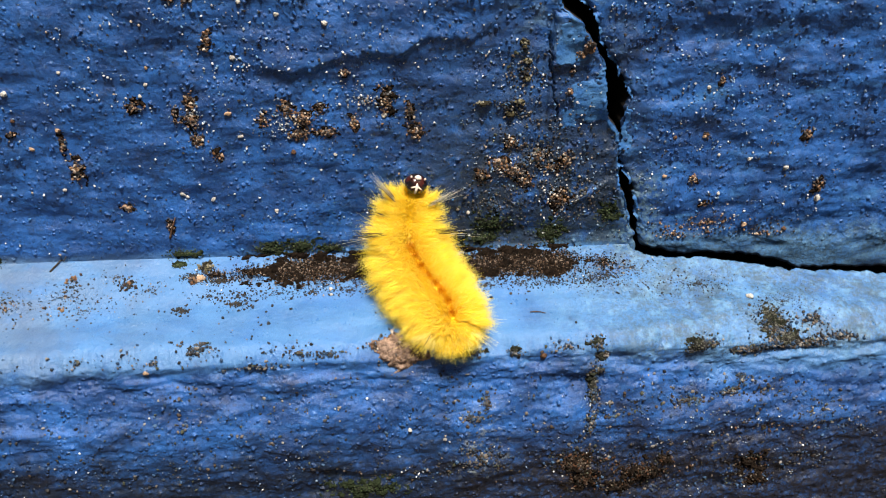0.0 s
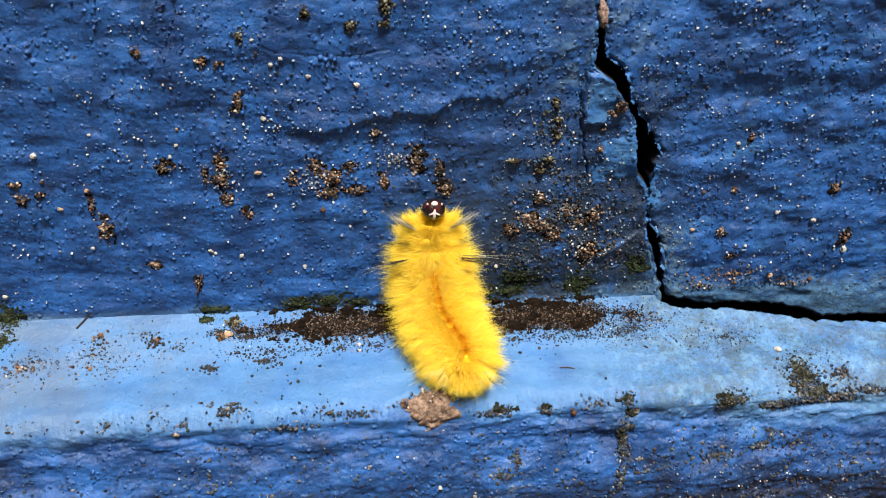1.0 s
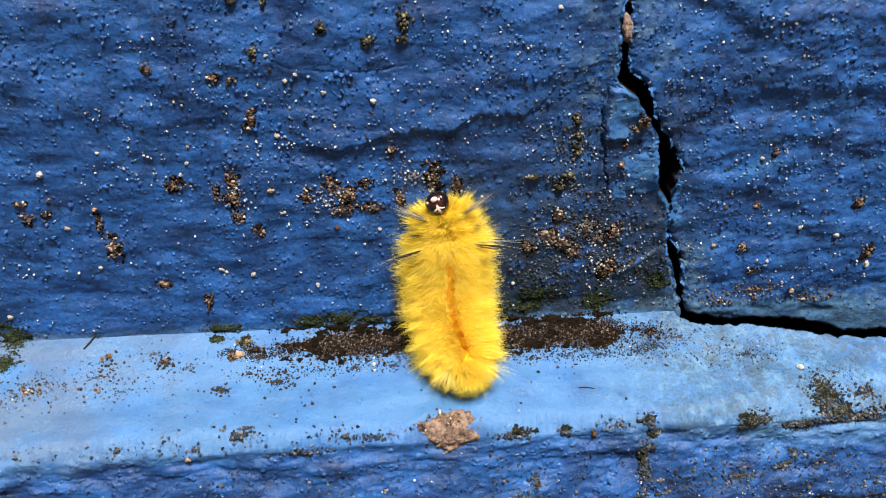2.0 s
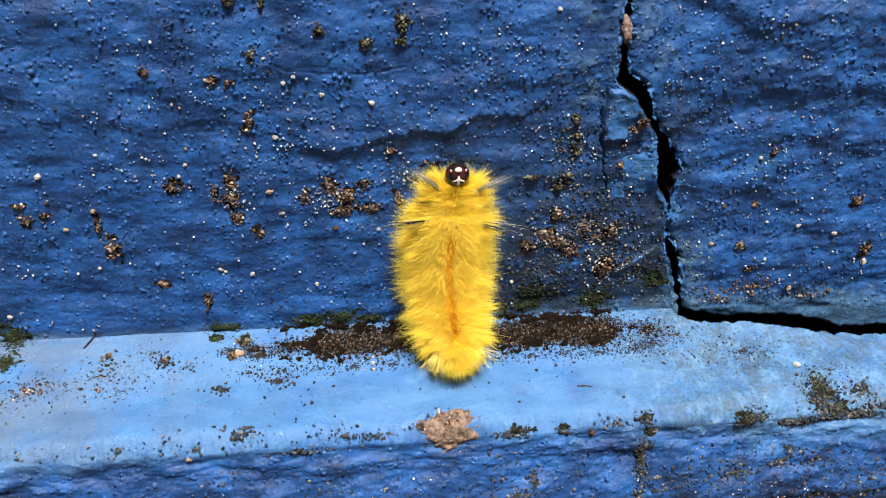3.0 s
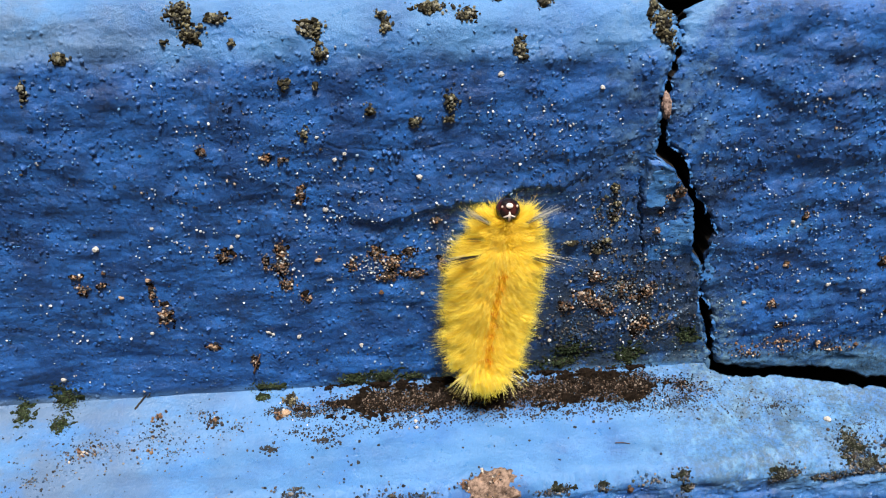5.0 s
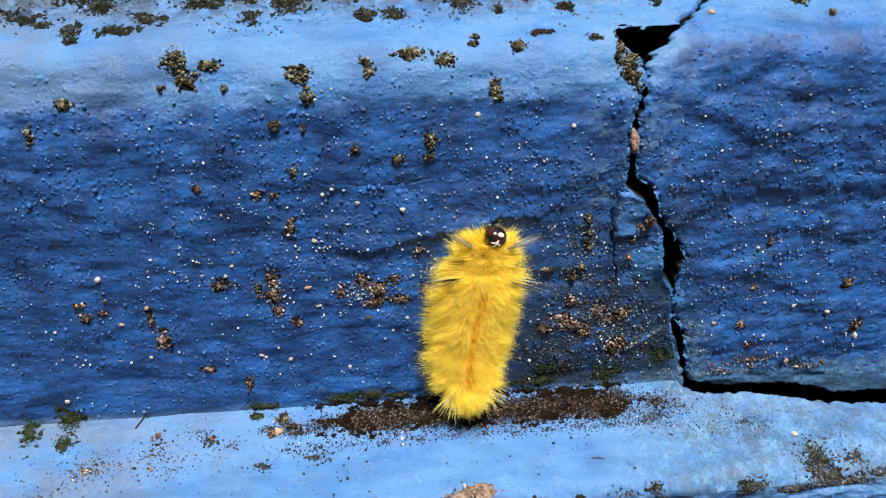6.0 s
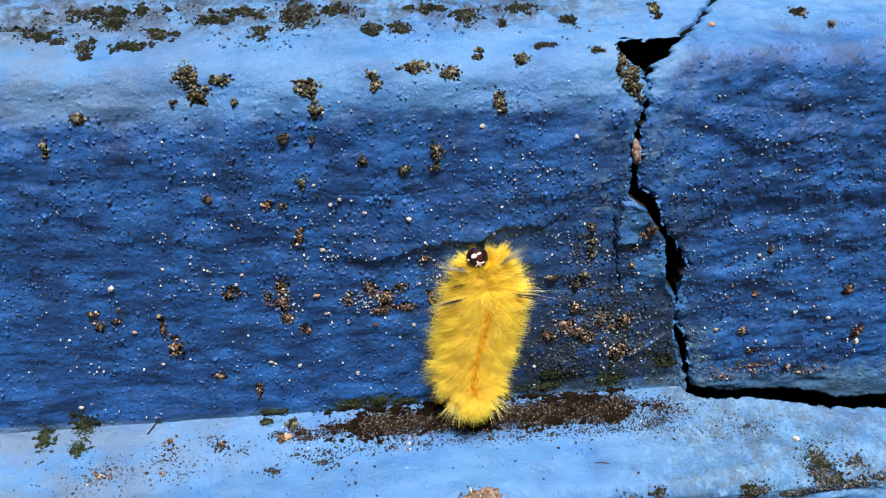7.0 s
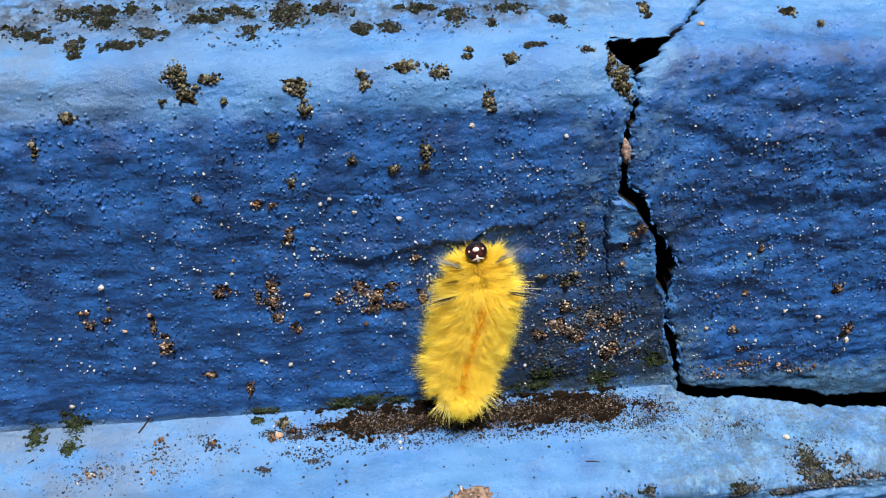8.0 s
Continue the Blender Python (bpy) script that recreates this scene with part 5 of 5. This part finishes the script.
def segment(i, parent):
    """One body ring with its hair."""
    rng = np.random.default_rng(400 + i)
    mm = 0.001
    u = i / (SEGMENTS - 1)
    girth = 1.0 - 0.40 * max(0, 1 - i / 2.4) - 0.30 * max(0, (i - 8.5) / 2.5) ** 1.5
    rx, rz, ry = 3.5 * girth * mm, 3.1 * girth * mm, 2.3 * mm
    bm = bmesh.new()
    bmesh.ops.create_uvsphere(bm, u_segments=20, v_segments=12, radius=1)
    for v in bm.verts:
        v.co = (v.co.x * rx, v.co.y * ry, v.co.z * rz)
    me = bpy.data.meshes.new("segment")
    bm.to_mesh(me)
    bm.free()
    me.materials.append(SKIN)
    me.polygons.foreach_set("use_smooth", [True] * len(me.polygons))
    ring = new("segment", me)
    ring.parent = parent

    lean = 0.5 * max(0, 1 - i / 1.5) - 0.08 - 0.50 * max(0, (i - 8.5) / 2.5)
    roots, ways, sizes = [], [], []
    tufts = [(15, 0.04), (34, 0.16), (56, 0.42), (78, 0.74), (98, 1.0), (118, 0.85)]
    for angle, share in tufts:
        for hand in (-1, 1):
            # hairs stand in clumps whose tips draw together
            for c in range(3):
                count = 120 if angle > 60 else 150
                full = (1.25 + 3.9 * share) * mm * (0.35 + 0.65 * girth) * (0.68 if i == 11 else 0.88 if i == 10 else 0.93 if i > 7 else 0.97) * rng.uniform(0.86, 1.08)
                mid_phi = math.radians(rng.normal(angle, 5 if angle > 60 else 9)) * hand
                mid_y = ((c - 1) * 0.95 + rng.normal(0, 0.25)) * mm
                phi = mid_phi + np.radians(rng.normal(0, 9 if angle > 60 else 13, count))
                phi = np.where((np.abs(phi) < 0.16) & (2 < i < 11), rng.uniform(0.16, 0.30, count) * hand, phi)
                along_ = np.clip(mid_y + rng.normal(0, 0.85 if angle < 60 else 0.36, count) * mm, -1.9 * mm, 1.9 * mm)
                root = np.stack([np.sin(phi) * rx, along_, np.cos(phi) * rz], -1) * 0.96
                tilt = lean * (0.6 + 0.4 * share) + mid_y / mm * 0.14 + rng.normal(0, 0.10)
                own = np.stack([np.sin(phi), np.full(count, tilt), np.cos(phi)], -1) + rng.normal(0, 0.15, (count, 3))
                axis = np.array([math.sin(mid_phi), tilt, math.cos(mid_phi)]) + rng.normal(0, 0.07, 3)
                heart = np.array([math.sin(mid_phi) * rx, mid_y, math.cos(mid_phi) * rz]) * 0.96
                draw = 0.06 if angle < 60 else 0.40 if angle < 90 else 0.58
                tip = (root + own / np.linalg.norm(own, axis=1)[:, None] * full) * (1 - draw) + (heart + axis / np.linalg.norm(axis) * full * 1.06) * draw
                roots.append(root), ways.append(tip - root)
                sizes.append(np.linalg.norm(tip - root, axis=1) * (1.08 - 0.50 * rng.uniform(0, 1, count) ** 1.5))
    if i in (0, 11):
        # a collar behind the head, a brush at the tail
        count, sign = (1300, 1) if i == 0 else (1700, -1)
        phi = np.radians(rng.uniform(-128, 128, count))
        out_ = rng.uniform(0.25 if i == 0 else 0.02, 1.0, count)
        roots.append(np.stack([np.sin(phi) * rx * out_, sign * ry * np.sqrt(1.02 - out_ ** 2) * 0.9, np.cos(phi) * rz * out_], -1))
        ways.append(np.stack([np.sin(phi) * (0.9 * out_ + 0.1), sign * rng.uniform(0.5, 1.3, count), np.cos(phi) * (0.9 * out_ + 0.1)], -1) + rng.normal(0, 0.12, (count, 3)))
        reach = np.where(np.abs(phi) > 0.8, 2.4, 0.9) if i == 0 else np.where(np.abs(phi) > 0.8, 2.9, 2.6)
        sizes.append(reach * mm * rng.uniform(0.5, 1.1, count))
    if i == 11:
        ways[-1][:, 0] *= 0.5
    root, way, size = np.concatenate(roots), np.concatenate(ways), np.concatenate(sizes)
    bend = np.stack([rng.normal(0, 0.25, len(root)), rng.normal(-0.08 if i > 1 else 0.25, 0.3, len(root)), rng.normal(0.0, 0.25, len(root))], -1)
    verts, faces = strands(rng, root, way, size, 0.036 * mm, bend)
    link_local("hair", mesh_of("hair", verts, faces, [HAIR], False), ring, "soft yellow hair")

    def dorsal(name, material, count, wide, long_, label):
        phi = rng.normal(0, wide, count)
        root = np.stack([np.sin(phi) * rx, np.clip(rng.normal(0, long_, count), -1.8, 1.8) * mm, np.cos(phi) * rz], -1) * 0.97
        way = np.stack([np.sin(phi) * 2, rng.normal(-0.3, 0.25, count), np.ones(count)], -1)
        verts, faces = strands(rng, root, way, rng.uniform(0.5, 1.4, count) * mm, 0.045 * mm, rng.normal(0, 0.2, (count, 3)))
        link_local(name, mesh_of(name, verts, faces, [material], False), ring, label)

    if 2 < i < 11:
        dorsal("back_stripe", STRIPE, 300, 0.22, 0.80, "orange stripe along the back")
        dorsal("back_spot", SPOT, 130, 0.17, 0.30, "brown-orange spot in the back stripe")

    def pencil(name, hand, way, size, count, material, label, at_angle=78):
        phi = math.radians(at_angle) * hand
        root = np.tile([math.sin(phi) * rx, 0.2 * mm, math.cos(phi) * rz], (count, 1)) + rng.normal(0, 0.12 * mm, (count, 3))
        ways_ = np.tile([way[0] * hand, way[1], way[2]], (count, 1)) + rng.normal(0, 0.05, (count, 3))
        verts, faces = strands(rng, root, ways_, size * mm * rng.uniform(0.85, 1.05, count), (0.05 if material is BLACK_HAIR else 0.028) * mm, rng.normal(0, 0.06, (count, 3)))
        link_local(name, mesh_of(name, verts, faces, [material], False), ring, label)

    for hand in (-1, 1):
        if i == 0:
            pencil("hair_pencil", hand, (0.85, 0.75, 0.35), 8.6, 26, PALE_HAIR, "long pale grey hair tuft", 62)
            pencil("dark_pencil", hand, (0.85, 0.75, 0.40), 6.0, 7, BLACK_HAIR, "dark hairs in the front tuft", 66)
        if i == 2:
            pencil("hair_pencil", hand, (1.0, -0.02, 0.42), 8.6, 16, BLACK_HAIR, "thin black hair pencil", 62)
            pencil("hair_tip", hand, (1.0, -0.08, 0.20), 10.5, 3, PALE_HAIR, "thin white hairs", 84)
        if i == 1:
            pencil("dark_pencil", hand, (1.0, 0.30, 0.40), 5.2, 4, BLACK_HAIR, "short dark side hairs", 78)
        if i == 11:
            pencil("hair_pencil", hand, (0.6, -1.0, 0.20), 5.4, 3, BLACK_HAIR, "dark tail hairs", 78)
            for spread in (0.15, 0.45, 0.9, 1.5):
                pencil("tail_hair", hand, (spread, -1.0, 0.15), 6.2, 8, TAIL_HAIR, "long pale tail hairs", 72)
    return ring


def link_local(name, data, parent, label=""):
    ob = new(name, data)
    ob.parent = parent
    if label:
        ob["label"] = label
    return ob


def head_shell(parent):
    """The round black head with its white cross and pale mouth."""
    mm = 0.001
    bm = bmesh.new()
    bmesh.ops.create_uvsphere(bm, u_segments=32, v_segments=20, radius=1)
    for v in bm.verts:
        dent = 1 - 0.10 * math.exp(-(v.co.x / 0.16) ** 2) * max(0.0, v.co.z)
        v.co = (v.co.x * 1.90 * mm, v.co.y * 1.72 * mm * dent, v.co.z * 1.80 * mm * dent)
    me = bpy.data.meshes.new("head")
    bm.to_mesh(me)
    bm.free()
    me.materials.append(SHELL)
    me.polygons.foreach_set("use_smooth", [True] * len(me.polygons))
    head = new("head", me)
    head.parent = parent

    def band(name, points, half, label):
        """A raised stripe over the shell; points: degrees to the side and degrees from the nape over the top to the mouth."""
        verts, faces = [], []
        for k, (side, over, scale) in enumerate(points):
            for e in (-1, 0, 1):
                nxt = points[min(k + 1, len(points) - 1)]
                prv = points[max(k - 1, 0)]
                dx, dy = nxt[0] - prv[0], nxt[1] - prv[1]
                run = math.hypot(dx, dy) or 1
                a, b = radians(side - e * half * scale * dy / run), radians(over + e * half * scale * dx / run)
                lift = 1.06 if e == 0 else 0.995
                verts.append((math.sin(a) * 1.90 * mm * lift, -math.cos(a) * math.cos(b) * 1.72 * mm * lift, math.cos(a) * math.sin(b) * 1.80 * mm * lift))
            if k:
                i = k * 3
                faces += [[i - 3, i - 2, i + 1, i], [i - 2, i - 1, i + 2, i + 1]]
        link_local(name, mesh_of(name, verts, faces, [MARK]), head, label)

    band("head_stripe", [(0, 64, 0.8), (0, 80, 1), (0, 96, 1.1), (0, 112, 1.2), (0, 124, 0.9), (0, 134, 0.4)], 6, "whitish stripe on the head")
    band("head_arm", [(0, 116, 0.9), (10, 110, 1), (20, 103, 1.0), (28, 98, 0.4)], 5, "whitish arm of the head mark")
    band("head_arm", [(0, 116, 0.9), (-10, 110, 1), (-20, 103, 1.0), (-28, 98, 0.4)], 5, "whitish arm of the head mark")
    for side in (-1, 1):
        bm = bmesh.new()
        bmesh.ops.create_uvsphere(bm, u_segments=10, v_segments=6, radius=0.17 * mm)
        for v in bm.verts:
            v.co = Vector((v.co.x + side * 1.15 * mm, v.co.y * 1.6 + 1.8 * mm, v.co.z + 0.75 * mm))
        me = bpy.data.meshes.new("antenna")
        bm.to_mesh(me)
        bm.free()
        me.materials.append(MARK)
        link_local("antenna", me, head, "short white feeler")
    bm = bmesh.new()
    bmesh.ops.create_uvsphere(bm, u_segments=16, v_segments=10, radius=1)
    for v in bm.verts:
        v.co = Vector((v.co.x * 0.55 * mm, v.co.y * 0.42 * mm + 1.8 * mm, v.co.z * 0.42 * mm + 0.65 * mm))
    me = bpy.data.meshes.new("mouth")
    bm.to_mesh(me)
    bm.free()
    me.materials.append(MARK)
    link_local("mouth", me, head, "white mouth plate")
    return head


caterpillar = tagged(new("caterpillar"), "bright yellow hairy caterpillar with a black head climbing the wall", "caterpillar")
caterpillar.matrix_world = pose(0.010, 0.0, 0.315)
head = head_shell(caterpillar)
rings = [segment(i, caterpillar) for i in range(SEGMENTS)]


def motions():
    back = pose(0.010, 0.0, 0.315).inverted()
    rows = [(t, body_poses(line)) for t, line in CRAWL]
    for k, part in enumerate([head] + rings):
        walk(part, [(t, back @ poses[k]) for t, poses in rows])


motions()
